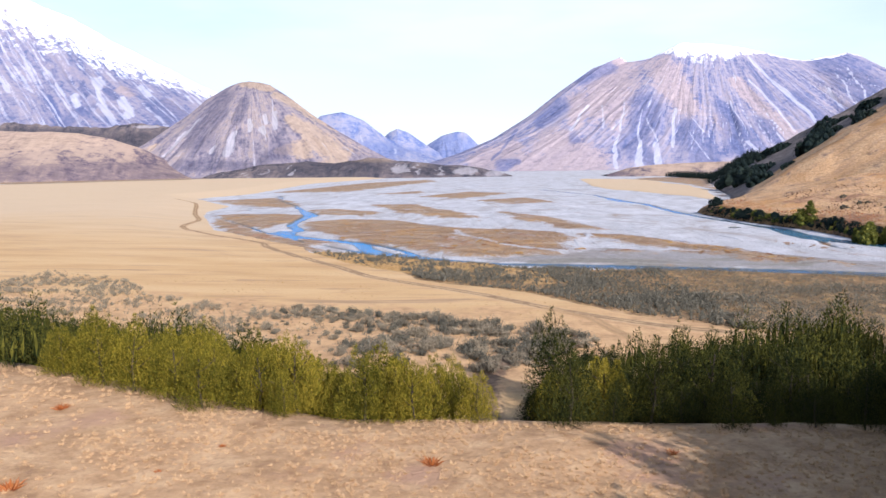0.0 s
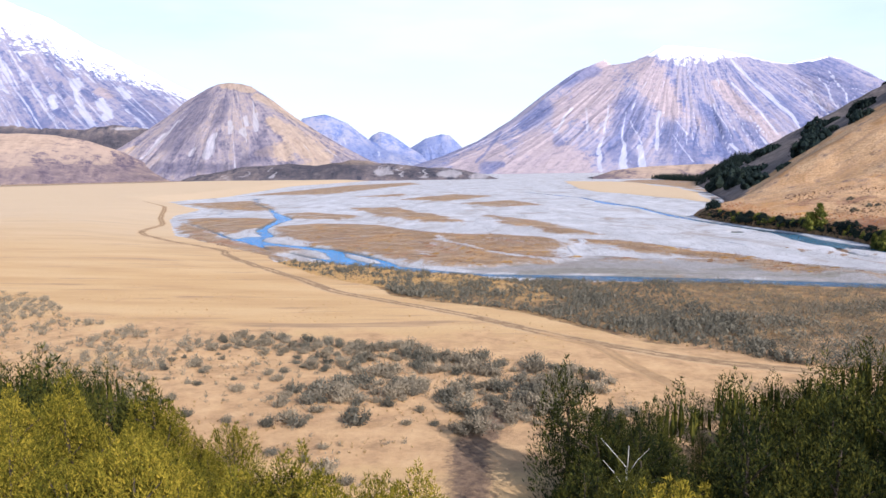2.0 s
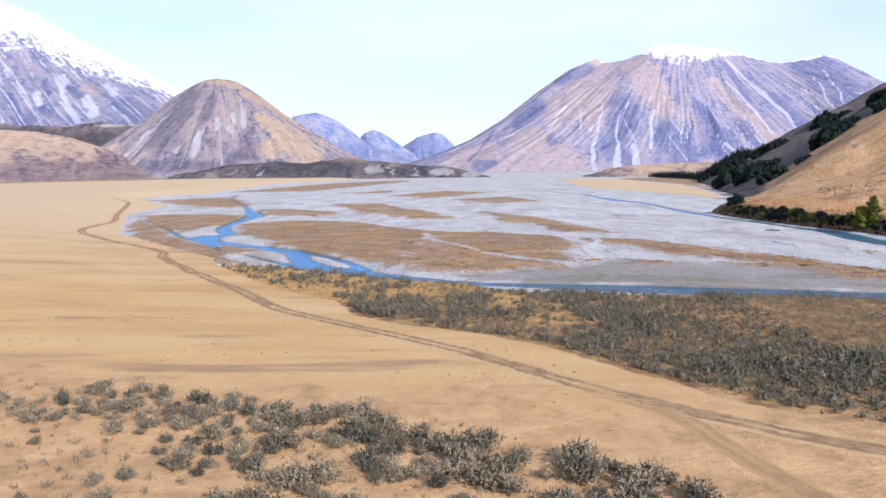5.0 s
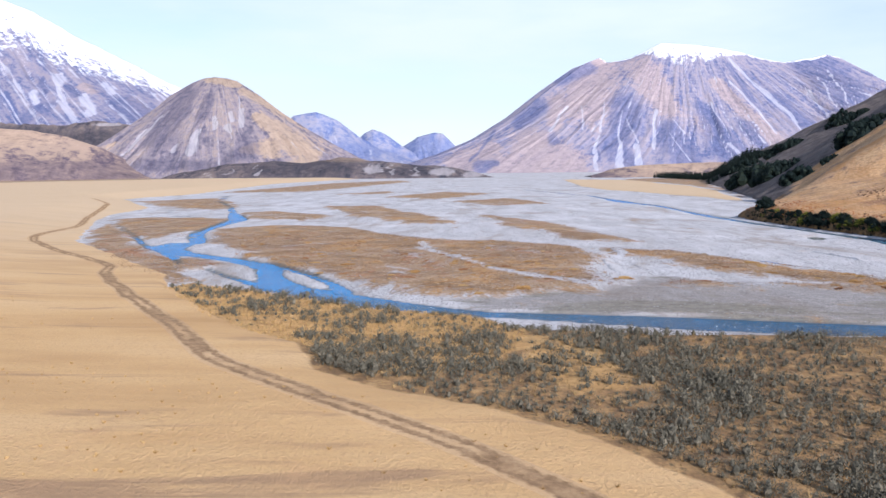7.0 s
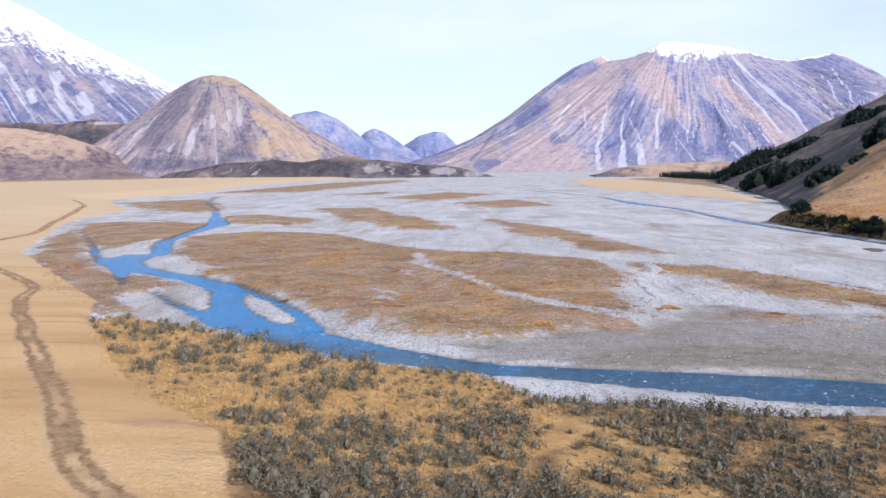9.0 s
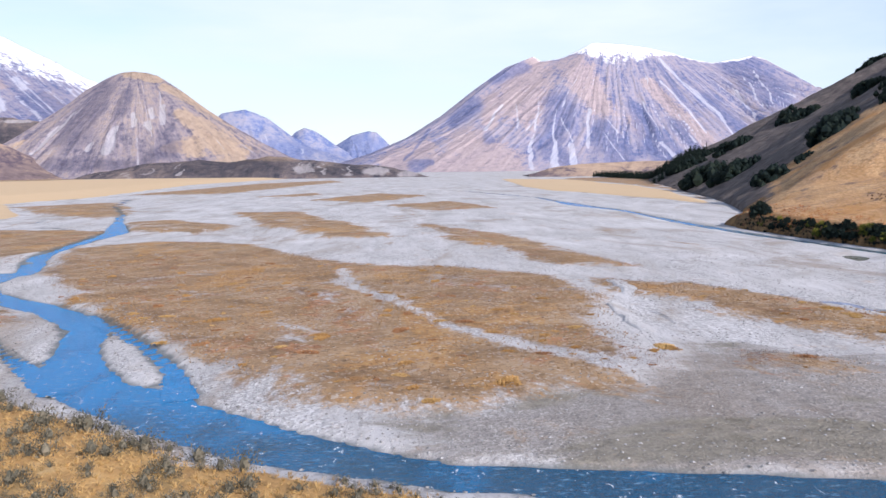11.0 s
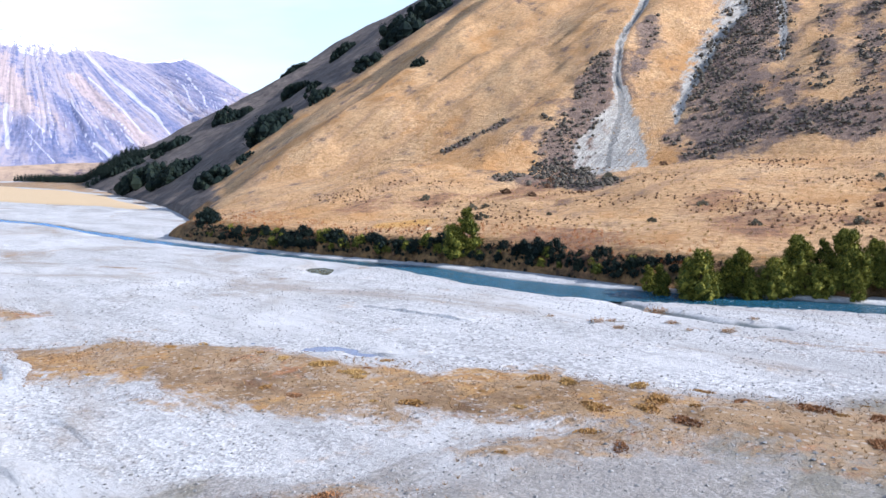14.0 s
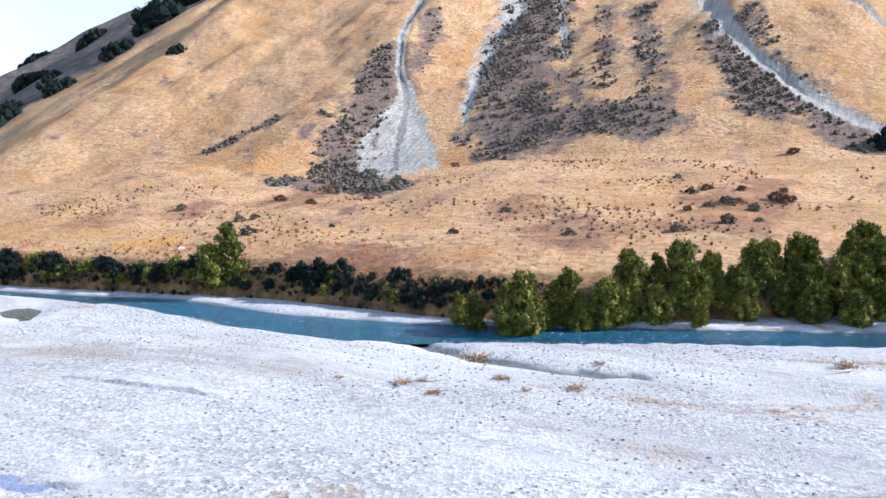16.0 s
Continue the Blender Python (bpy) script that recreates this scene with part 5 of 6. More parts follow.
def cone_crown(seed, height, radius, clumps=40, leaves=60, sprig=0.42, blunt=0.75):
    """Broad evergreen crown of leafy clumps, widest low down and narrowing to a blunt top."""
    gen = np.random.default_rng(seed)
    parts = []
    for k in range(clumps):
        f = 0.05 + 0.90 * (k + 0.5) / clumps
        wide = (1.0 - f) ** blunt * min(1.0, 0.62 + 1.1 * f)
        a = k * 2.39996 + gen.random() * 0.9
        r = radius * wide * (0.42 + 0.62 * gen.random())
        c = np.array([r * math.cos(a), r * math.sin(a), height * (f + 0.05 * gen.normal())])
        size = radius * (0.26 + 0.14 * gen.random()) * (1.15 - 0.55 * f)
        parts.append(spindle(c - [0, 0, size], c + [0, 0, size * 0.8], size * 0.78, gen, 5))
        d = unit(gen.normal(size=(leaves, 3)) + [0.6 * math.cos(a), 0.6 * math.sin(a), 0.35])
        base = c + d * size * (0.66 + 0.45 * gen.random((leaves, 1)))
        parts.append(sprigs(base, unit(d + 0.5 * gen.normal(size=d.shape) + [0, 0, 0.45]), sprig, sprig * 0.24, gen))
    return np.concatenate(parts)


def round_crown(seed, height, radius, clumps=26, leaves=95, low=0.12):
    """Full rounded crown of many leafy clumps, with an uneven outline."""
    gen = np.random.default_rng(seed)
    parts = []
    for k in range(clumps):
        f = (k + 0.5) / clumps
        z = low + (1 - low) * f
        wide = math.sin(math.pi * min(1, max(0.0, 0.16 + 0.80 * f)) ** 0.85) ** 0.8
        a = k * 2.39996 + gen.random() * 0.8
        r = radius * wide * (0.45 + 0.45 * gen.random())
        c = np.array([r * math.cos(a), r * math.sin(a), height * (z - 0.09) + 0.1 * gen.normal()])
        size = radius * (0.30 + 0.18 * gen.random()) * (1.15 - 0.4 * f)
        parts.append(spindle(c - [0, 0, size * 0.8], c + [0, 0, size * 0.8], size * 0.7, gen, 5))
        d = unit(gen.normal(size=(leaves, 3)) + [0, 0, 0.25])
        base = c + d * size * (0.62 + 0.42 * gen.random((leaves, 1))) * [1, 1, 0.85]
        parts.append(sprigs(base, unit(d + 0.6 * gen.normal(size=d.shape) + [0, 0, 0.3]), 0.27, 0.085, gen))
    return np.concatenate(parts)


def shrub_shape(seed, height, radius, leaves, spread=0.8, sprig=0.30, heart=0.0):
    """Low spiky shrub: twiggy sprays out of many stems, round a dense heart where one is given."""
    gen = np.random.default_rng(seed)
    stems = max(4, min(30, leaves // 14))
    a = gen.random(stems) * 6.283
    lean = radius * np.sqrt(gen.random(stems))
    tip = np.stack([lean * np.cos(a), lean * np.sin(a), height * (0.55 + 0.45 * gen.random(stems)) * (1.1 - 0.55 * lean / radius)], -1)
    pick = gen.integers(0, stems, leaves)
    t = 0.25 + 0.75 * gen.random((leaves, 1))
    base = tip[pick] * t + gen.normal(size=(leaves, 3)) * radius * 0.13
    base[:, 2] = np.maximum(base[:, 2], 0.03)
    way = unit(tip[pick] * spread + gen.normal(size=(leaves, 3)) * height * 0.45 + [0, 0, 0.3 * height])
    leafy = sprigs(base, way, height * sprig, height * (0.02 + 0.095 * sprig), gen)
    return np.concatenate([spindle(np.array([0, 0, -0.1 * height]), np.array([0, 0, 0.72 * height]), radius * heart, gen, 5), leafy]) if heart else leafy


def tuft_shape(seed, height, blades, splay=0.7, thin=0.075):
    gen = np.random.default_rng(seed)
    a = gen.random(blades) * 6.283
    out = np.stack([np.cos(a), np.sin(a), 0 * a], -1)
    base = out * height * (0.22 if thin > 0.05 else 0.7) * gen.random((blades, 1))
    return sprigs(base, unit(out * splay * gen.random((blades, 1)) + [0, 0, 1.0]), height, height * thin, gen)


def stone_shape(seed):
    gen = np.random.default_rng(seed)
    top = [np.array([0, 0, 0.62]), np.array([0, 0, -0.3])]
    ring = [np.array([math.cos(k * 1.2566), math.sin(k * 1.2566), 0.12]) * (0.75 + 0.5 * gen.random()) for k in range(5)]
    out = []
    for k in range(5):
        j = (k + 1) % 5
        out += [ring[k], ring[j], top[0], ring[j], ring[k], top[1]]
    return np.array(out)


def scatter(name, shapes, places, sizes, material, label, category, flat=1.0):
    """Many small plants or stones joined into one object."""
    gen = np.random.default_rng(len(places))
    groups = []
    which = gen.integers(0, len(shapes), len(places))
    for k, shape in enumerate(shapes):
        p, s = places[which == k], sizes[which == k]
        a = gen.random(len(p)) * 6.283
        c, n = np.cos(a)[:, None], np.sin(a)[:, None]
        x = (shape[:, 0] * c - shape[:, 1] * n) * s[:, None] + p[:, :1]
        y = (shape[:, 0] * n + shape[:, 1] * c) * s[:, None] + p[:, 1:2]
        z = shape[:, 2] * s[:, None] * flat + p[:, 2:3]
        groups.append(np.stack([x, y, z], -1).reshape(-1, 3))
    ob = new(name, tri_mesh(name, np.concatenate(groups), material))
    return tagged(ob, label, category, kind="stuff")


def stem_mesh(name, height, radius, limbs, seed, material):
    """Tapered trunk with limbs as one mesh."""
    gen = np.random.default_rng(seed)
    bm = bmesh.new()

    def tube(a, b, r0, r1, sides=6):
        way = (b - a).normalized()
        side = way.orthogonal().normalized()
        other = way.cross(side)
        loops = []
        for f in (0.0, 0.5, 1.0):
            c = a.lerp(b, f) + side * (0.05 * (f == 0.5) * (b - a).length)
            r = r0 + (r1 - r0) * f
            loops.append([bm.verts.new(c + (side * math.cos(6.2832 * k / sides) + other * math.sin(6.2832 * k / sides)) * r) for k in range(sides)])
        for lo, hi in zip(loops, loops[1:]):
            for k in range(sides):
                bm.faces.new((lo[k], lo[(k + 1) % sides], hi[(k + 1) % sides], hi[k]))
        bm.faces.new(loops[-1])
        bm.faces.new(loops[0][::-1])

    tube(Vector((0, 0, -0.3)), Vector((0.1, 0.05, height)), radius, radius * 0.35)
    for k in range(limbs):
        a = k * 2.4 + gen.random()
        z = height * (0.3 + 0.55 * k / max(limbs, 1))
        tube(Vector((0.06, 0.03, z)), Vector((math.cos(a) * height * 0.28, math.sin(a) * height * 0.28, z + height * 0.25)), radius * 0.4, radius * 0.12, 5)
    me = bpy.data.meshes.new(name)
    bm.to_mesh(me)
    bm.free()
    me.materials.append(material)
    return me


def part(name, mesh, parent, label=""):
    ob = new(name, mesh)
    ob.parent = parent
    if label:
        tagged(ob, label)
    return ob


def plant(name, stem, crown, label, category, group, stem_name="trunk", crown_name="crown"):
    """A tree or shrub: an empty at its foot with a stem and a crown."""
    root = tagged(new(name), label, category, group)
    part(stem_name, stem, root)
    part(crown_name, crown, root)
    return root


def set_out(kinds, places, sizes, gen, lift=-0.05):
    """Stands copies of the plants at the places; the first ones are the plants themselves."""
    used = set()
    for (x, y, z), s in zip(places, sizes):
        k = int(gen.integers(0, len(kinds)))
        m = pose(x, y, z + lift, gen.normal() * 2.5, gen.normal() * 2.5, gen.random() * 360) @ Matrix.Diagonal((s, s, s * (0.92 + 0.16 * gen.random()), 1))
        ob = kinds[k]
        if k in used:
            ob = copy_thing(kinds[k], pose(0, 0, 0))
        used.add(k)
        ob.matrix_basis = m


def spots(poly, spacing, gen, density=None, limit=100000):
    """Scattered points in a polygon, no two nearer than the spacing."""
    P = np.array(poly)
    lo, hi = P.min(0), P.max(0)
    n = int((hi - lo).prod() / spacing**2 * 3)
    c = lo + gen.random((n, 2)) * (hi - lo)
    c = c[inside(c[:, 0], c[:, 1], poly)]
    if density is not None:
        c = c[gen.random(len(c)) < density(c[:, 0], c[:, 1])]
    taken, keep = {}, []
    for x, y in c:
        i, j = int(x // spacing), int(y // spacing)
        if any((x - u) ** 2 + (y - v) ** 2 < spacing**2 for a in (i - 1, i, i + 1) for b in (j - 1, j, j + 1) for u, v in taken.get((a, b), ())):
            continue
        taken.setdefault((i, j), []).append((x, y))
        keep.append((x, y))
        if len(keep) >= limit:
            break
    return np.array(keep)


def on_ground(c):
    return np.c_[c, ground_height(c[:, 0], c[:, 1])[0]]


def on_hill(c):
    return np.c_[c, np.maximum(hill_height(c[:, 0], c[:, 1])[0], ground_height(c[:, 0], c[:, 1])[0])]


# ---- trees behind the knoll ----
WOOD_WEST = [(-75, 70), (-55, 58), (-38, 53), (-29, 49.5), (-22, 45), (-17, 42.5), (-11, 40.8), (-3, 40.8), (3.0, 40.8), (2.8, 43), (1.8, 46), (0.5, 49), (-3, 53), (-7, 58.5), (-13, 62), (-15.5, 70), (-18, 74.5), (-24, 79), (-31, 86), (-50, 90), (-80, 92)]
# the part of WOOD_EAST south of y 37 is unseen, added to shade the knoll
WOOD_EAST = [(6.6, 41), (16, 39.8), (25, 39), (30, 36), (27.5, 27), (22.5, 14), (17, 2), (62, 0), (80, 34), (80, 86), (42, 87), (33, 87), (26, 85), (20, 81.5), (13, 76), (9.5, 69.5), (7.2, 62), (6.0, 50)]
tree_kinds, crowns = [], []
for k in range(7):
    h, r = ((5.4, 2.1), (6.2, 1.9), (5.0, 2.2))[k % 3]
    crowns.append(plume_crown(100 + k, h, r, 17, 430, 0.95, 0.80, 0.17))
    tree_kinds.append(plant("tree", stem_mesh("trunk", h * 0.7, 0.12, 5, k, BARK), tri_mesh("crown", crowns[-1], LEAF_TREE), "small-leaved olive green tree with an upright feathery crown", "tree", "trees behind the knoll"))
gen = np.random.default_rng(11)
c = np.concatenate([spots(WOOD_WEST, 2.25, gen), spots(WOOD_EAST, 2.35, gen, lambda x, y: 1.0 - 0.6 * (x > 48) - 0.4 * (x > 62))])
c = c[np.argsort(np.hypot(c[:, 0] - 3, c[:, 1] - 42))]
# the last term enlarges those unseen trees so their shadows reach the knoll
size = 0.50 + 0.85 * gen.random(len(c)) ** 1.3 + 0.75 * fbm(c[:, 0] / 9, c[:, 1] / 9, 2, 19) + 0.25 * smooth(62, 74, c[:, 1]) + 1.5 * smooth(16, 22, c[:, 0]) * smooth(37, 31, c[:, 1])
size = np.where((c[:, 0] < 14) & (c[:, 1] < 62), np.minimum(size, 0.95 + 0.3 * gen.random(len(c))), size)
# darker copies of the same crowns, shade put into the leaf colour
shaded_kinds = []
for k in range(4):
    shaded_kinds.append(plant("tree", stem_mesh("trunk", 3.9, 0.12, 5, 20 + k, BARK), tri_mesh("crown", crowns[k], LEAF_SHADED), "small-leaved dark green tree with an upright feathery crown, shade in its leaf colour", "tree", "trees behind the knoll"))
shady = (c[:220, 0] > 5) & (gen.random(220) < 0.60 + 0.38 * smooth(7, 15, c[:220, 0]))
near = on_ground(c[:220])
set_out(tree_kinds, near[~shady], size[:220][~shady], gen)
set_out(shaded_kinds, near[shady], size[:220][shady], gen)
# unseen tall trees, added to throw shade over the knoll and the east wood
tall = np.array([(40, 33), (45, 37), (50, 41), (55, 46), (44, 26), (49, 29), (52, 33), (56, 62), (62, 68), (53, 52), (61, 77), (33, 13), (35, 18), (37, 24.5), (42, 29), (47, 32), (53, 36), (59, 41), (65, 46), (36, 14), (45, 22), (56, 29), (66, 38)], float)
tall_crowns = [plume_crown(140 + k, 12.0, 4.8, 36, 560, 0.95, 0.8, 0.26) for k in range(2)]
caster_kinds = [plant("tree", stem_mesh("trunk", 10.5, 0.3, 6, 30 + k, BARK), tri_mesh("crown", tall_crowns[k], LEAF_SHADED), "unseen tall dark green tree with a dense upright crown, added to cast shade", "tree", "trees behind the knoll") for k in range(2)]
set_out(caster_kinds, on_ground(tall), 0.88 + 0.25 * gen.random(len(tall)), gen)
scatter("woods_edge", [plume_crown(130 + k, 5.6, 2.1, 12, 100, 0.95, 0.8, 0.27) for k in range(4)], on_ground(c[220:]), size[220:], LEAF_SHADED, "further small trees around the clearing, shade in their green leaf colour", "woods")

dead = tagged(new("dead_tree"), "bleached bare dead tree standing among green trees", "tree")
part("trunk", stem_mesh("trunk", 6.0, 0.07, 7, 99, DEADWOOD), dead)
dead.matrix_basis = pose(11.3, 60, float(on_ground(np.array([[11.3, 60.0]]))[0, 2]), 0, 4, 30)

# ---- grey shrubs on the near terrace ----
TERRACE = [(-100, 165), (-75, 150), (-60, 131), (-48, 126), (-25, 122), (0, 114.5), (9, 108), (18, 99), (20, 91), (14, 82), (7, 84), (-2, 80), (-6, 70), (-25, 80), (-45, 88), (-100, 105)]
TERRACE_EDGE = [(-75, 146), (-60, 130), (-47.5, 122.2), (-29, 120.4), (-20.9, 121), (-12, 118), (-5.8, 115.4), (0.5, 113), (6.2, 108.5), (13.5, 101), (17, 95)]
shrub_kinds = []
for k in range(6):
    h, r = 1.15 + 0.1 * k, 0.95 + 0.08 * k
    shrub_kinds.append(plant("shrub", stem_mesh("stem", h * 0.6, 0.05, 6, 40 + k, BARK), tri_mesh("foliage", shrub_shape(200 + k, h, r, 700, 0.45, 0.17, 0.25), (LEAF_SAGE, LEAF_SHRUB, LEAF_SAGE)[k % 3]), "grey-green thorny scrub bush on dry grass", "shrub", "shrubs on the near terrace", "stem", "foliage"))


def terrace_density(x, y):
    core = np.exp(-(((x - 4) / 16) ** 2 + ((y - 97) / 15) ** 2))
    far = np.exp(-((line_distance(x, y, TERRACE_EDGE) - 2.0) / 3.0) ** 2)
    return np.clip(-0.04 + 0.34 * far + 0.50 * core + 2.3 * fbm(x / 8, y / 5, 3, 77), 0.02, 1)


c = spots(TERRACE, 1.25, gen, terrace_density)
c = c[np.argsort(np.hypot(c[:, 0] + 4, 0.8 * (c[:, 1] - 103)))]
size = (0.55 + 0.75 * gen.random(len(c)) ** 1.5) * (0.78 + 0.27 * smooth(-25, 0, c[:, 0]))
set_out(shrub_kinds, on_ground(c[:300]), size[:300], gen, -0.08)
scatter("terrace_thicket", [shrub_shape(230 + k, 1.25, 1.1, 170, 0.45, 0.26) for k in range(5)], on_ground(c[300:]), size[300:], LEAF_SAGE, "grey-green thorny bushes over the dry terrace", "scrub")

c = spots(TERRACE, 1.35, gen, lambda x, y: np.clip(terrace_density(x, y) * 0.9 + 0.12 + 0.7 * fbm(x / 6, y / 5, 3, 79), 0, 1))
scatter("terrace_scrub", [shrub_shape(250 + k, 0.55, 0.55, 50) for k in range(4)], on_ground(c), 0.6 + 0.8 * gen.random(len(c)), LEAF_SAGE, "low grey scrub over dry terrace grass", "scrub")

# ---- scrub band along the river ----
low_shrubs = [shrub_shape(300 + k, 0.78, 1.0, 190, 0.5, 0.18, 0.22) for k in range(6)]
c = spots([(-50, 213), (-48.6, 219), (-28, 206), (-13, 195), (3.2, 188.3), (8, 180.5), (26, 175.4), (50, 173), (80, 164), (120, 148), (180, 121), (180, -60), (112, 45), (62, 89), (43, 105), (27, 120), (19.5, 129.5), (11, 142), (-4, 152), (-12, 160), (-17, 171), (-28, 182)], 0.88, gen,
          lambda x, y: np.clip(1.0 - 0.40 * smooth(30, 55, x) + 2.6 * fbm(x / 7, y / 5, 3, 55), 0.12, 1) * np.where((x > 6) & (x < 19) & (y > 150) & (y < 176) & (np.abs(x - 12 + (y - 160) * 0.25) < 4.5), 0.12, 1.0) * (x < 110) * (1 - 0.90 * smooth(6, -6, x) * smooth(164, 176, y)) + 0.10 * (x >= 110))
size = (0.60 + 0.80 * gen.random(len(c)) ** 1.8) * (1.15 + 1.0 * fbm(c[:, 0] / 12, c[:, 1] / 10, 2, 58)) * (1 + 0.45 * smooth(152, 118, c[:, 1]))
near = c[:, 0] < 42
scatter("scrub_thicket", low_shrubs, on_ground(c[near]), size[near], LEAF_SHRUB, "dense grey-green thorny scrub along the river bank", "scrub")
scatter("scrub_belt", [shrub_shape(320 + k, 0.78, 1.0, 76, 0.5, 0.19) for k in range(4)], on_ground(c[~near]), size[~near], LEAF_SHRUB, "grey-green thorny scrub further down the bank", "scrub")
c = spots(SCRUB, 0.8, gen, lambda x, y: np.clip(0.55 + 1.2 * fbm(x / 9, y / 9, 3, 57), 0, 1) * (x < 70) * (depth_in(x, y, MEADOW, 8.0) < -1.0))
scatter("scrub_grass", [tuft_shape(350 + k, 0.42, 10, 1.2) for k in range(4)], on_ground(c), 0.5 + 0.7 * gen.random(len(c)), LEAF_TAWNY, "tawny tussock grass between thorny scrub", "grass")

c = spots(GOLD_BANK, 0.5, gen, lambda x, y: np.clip(0.7 + 1.4 * fbm(x / 8, y / 8, 3, 52), 0, 1))
scatter("golden_grass", [tuft_shape(360 + k, 0.36, 14, 1.6) for k in range(4)], on_ground(c), 0.5 + 0.7 * gen.random(len(c)), LEAF_GOLD, "golden tussock grass on the river terrace", "grass")

# ---- grass on the knoll and the meadow ----
c = spots([(-40, 24), (40, 24), (40, 37), (16, 39.5), (4, 41), (-11, 41), (-24, 47), (-40, 55)], 0.42, gen, lambda x, y: np.clip(0.45 + 1.6 * fbm(x / 5, y / 4, 3, 91) + 0.02 * x, 0.05, 1))
scatter("knoll_grass", [tuft_shape(400 + k, 0.26, 46, 1.7, 0.04) for k in range(5)], on_ground(c), 0.45 + 0.6 * gen.random(len(c)), LEAF_STRAW, "pale dry tussock grass on the knoll", "grass")
c = spots([(-70, 112), (-20, 125), (24, 112), (14, 131), (0, 146), (-14, 156), (-34, 178), (-70, 210)], 1.5, gen, lambda x, y: np.clip(0.06 + 0.9 * fbm(x / 12, y / 9, 3, 93), 0, 1))
scatter("meadow_tussock", [tuft_shape(420 + k, 0.24, 16, 1.3) for k in range(4)], on_ground(c), 0.5 + 0.9 * gen.random(len(c)), LEAF_GOLD, "scattered golden tussocks on the meadow", "grass")
c = spots(TERRACE, 0.8, gen, lambda x, y: np.clip(0.25 + 1.1 * fbm(x / 8, y / 6, 3, 94), 0, 1))
scatter("terrace_grass", [tuft_shape(430 + k, 0.32, 10, 1.0) for k in range(4)], on_ground(c), 0.5 + 0.7 * gen.random(len(c)), LEAF_TAWNY, "dry golden grass between shrubs", "grass")
rust = tagged(new("rust_tussock", tri_mesh("rust_tussock", tuft_shape(440, 0.75, 90, 1.3), LEAF_RED)), "round rust-red tussock on pale grass", "tussock", "rust tussocks")
for k, (x, y, s) in enumerate([(-26.3, 41.2, 1.0), (-0.3, 32.5, 1.1), (-21.5, 28.2, 1.2), (13, 34.1, 0.7), (-12.8, 34.7, 0.5), (-15, 31, 0.45)]):
    ob = rust if k == 0 else copy_thing(rust, pose(0, 0, 0))
    ob.matrix_basis = pose(x, y, float(on_ground(np.array([[x, y]]))[0, 2]) - 0.05, 0, 0, 60 * k) @ Matrix.Diagonal((s, s, s * 0.5, 1))

# ---- mat plants on the river flats, stones on the gravel ----
NEAR_BED = [(-75, 200), (-45, 205), (10, 178), (60, 165), (125, 165), (118, 240), (108, 300), (60, 330), (-90, 330)]


def flat_density(x, y):
    f = np.maximum.reduce([depth_in(x + 3 * fbm(x / 14, y / 14, 3, 1), y, p, 10.0) for p in FLATS])
    return smooth(-2.0, 3.0, f) * np.clip(0.40 + 1.3 * fbm(x / 7, y / 6, 3, 61), 0.02, 1)


c = spots(NEAR_BED, 0.54, gen, flat_density)
z = on_ground(c)
warm = gen.random(len(c)) < np.clip(0.35 + 1.4 * fbm(c[:, 0] / 10, c[:, 1] / 8, 2, 63), 0, 1)
scatter("flats_tussock", [tuft_shape(500 + k, 0.30, 9, 1.2) for k in range(4)], z[warm], 0.4 + 0.8 * gen.random(warm.sum()), LEAF_MAT, "golden and rusty mat plants on stony river flats", "grass")
scatter("flats_scrub", [shrub_shape(520 + k, 0.38, 0.5, 14) for k in range(4)], z[~warm], 0.5 + 0.9 * gen.random((~warm).sum()), LEAF_BROWN, "low brown mat scrub on stony river flats", "scrub")


def bed_density(x, y):
    h, flats, meadow, scrub, river, tr, gold = ground_height(x, y)
    rim = np.exp(-((river + 3.5) / 3.0) ** 2)
    return np.where((h > -0.3) & (meadow < -1) & (scrub < 0.4) & (x < bank_line(y)), np.clip(0.06 + 0.9 * fbm(x / 12, y / 5, 4, 66) + 0.95 * rim + 0.5 * np.exp(-((flats + 0.5) / 2.0) ** 2) - 0.45 * smooth(0, 3, flats), 0, 1), 0)


c = spots(NEAR_BED, 0.56, gen, bed_density)
scatter("river_stones", [stone_shape(600 + k) for k in range(6)], on_ground(c), 0.06 + 0.15 * gen.random(len(c)) ** 2.4, STONE, "pale grey river stones scattered over gravel", "stones")

# ---- low cut banks along old channels ----
def build_cut_bank(pts, high, seed):
    c = spline(pts, 0.5)
    way = unit2(np.gradient(c, axis=0))
    n = np.stack([-way[:, 1], way[:, 0]], -1)
    run = np.arange(len(c)) * 0.5
    c = c + n * (0.7 * fbm(run / 3.0, run * 0, 3, seed))[:, None]
    ends = smooth(0, 3, run) * smooth(0, 3, run[-1] - run)
    rise = high * ends * (0.75 + 0.9 * fbm(run / 2.2, run * 0 + 5, 3, seed + 1))
    k = np.array([-3.2, -1.6, -0.6, -0.1, 0.12, 0.3, 0.7])
    lift = np.array([-0.12, 0.35, 0.85, 1.0, 0.75, -0.1, -0.5])
    P = c[:, None, :] + n[:, None, :] * k[None, :, None]
    Z = ground_height(P[..., 0], P[..., 1])[0] + rise[:, None] * lift + 0.03 * ends[:, None] * (np.abs(k) < 1) - 0.06 * (np.abs(k) > 3)
    ob = new("cut_bank", grid_mesh("cut_bank", P[..., 0], P[..., 1], Z, GROUND))
    tagged(ob, "low eroded gravel bank beside an old channel", "bank", kind="structure")


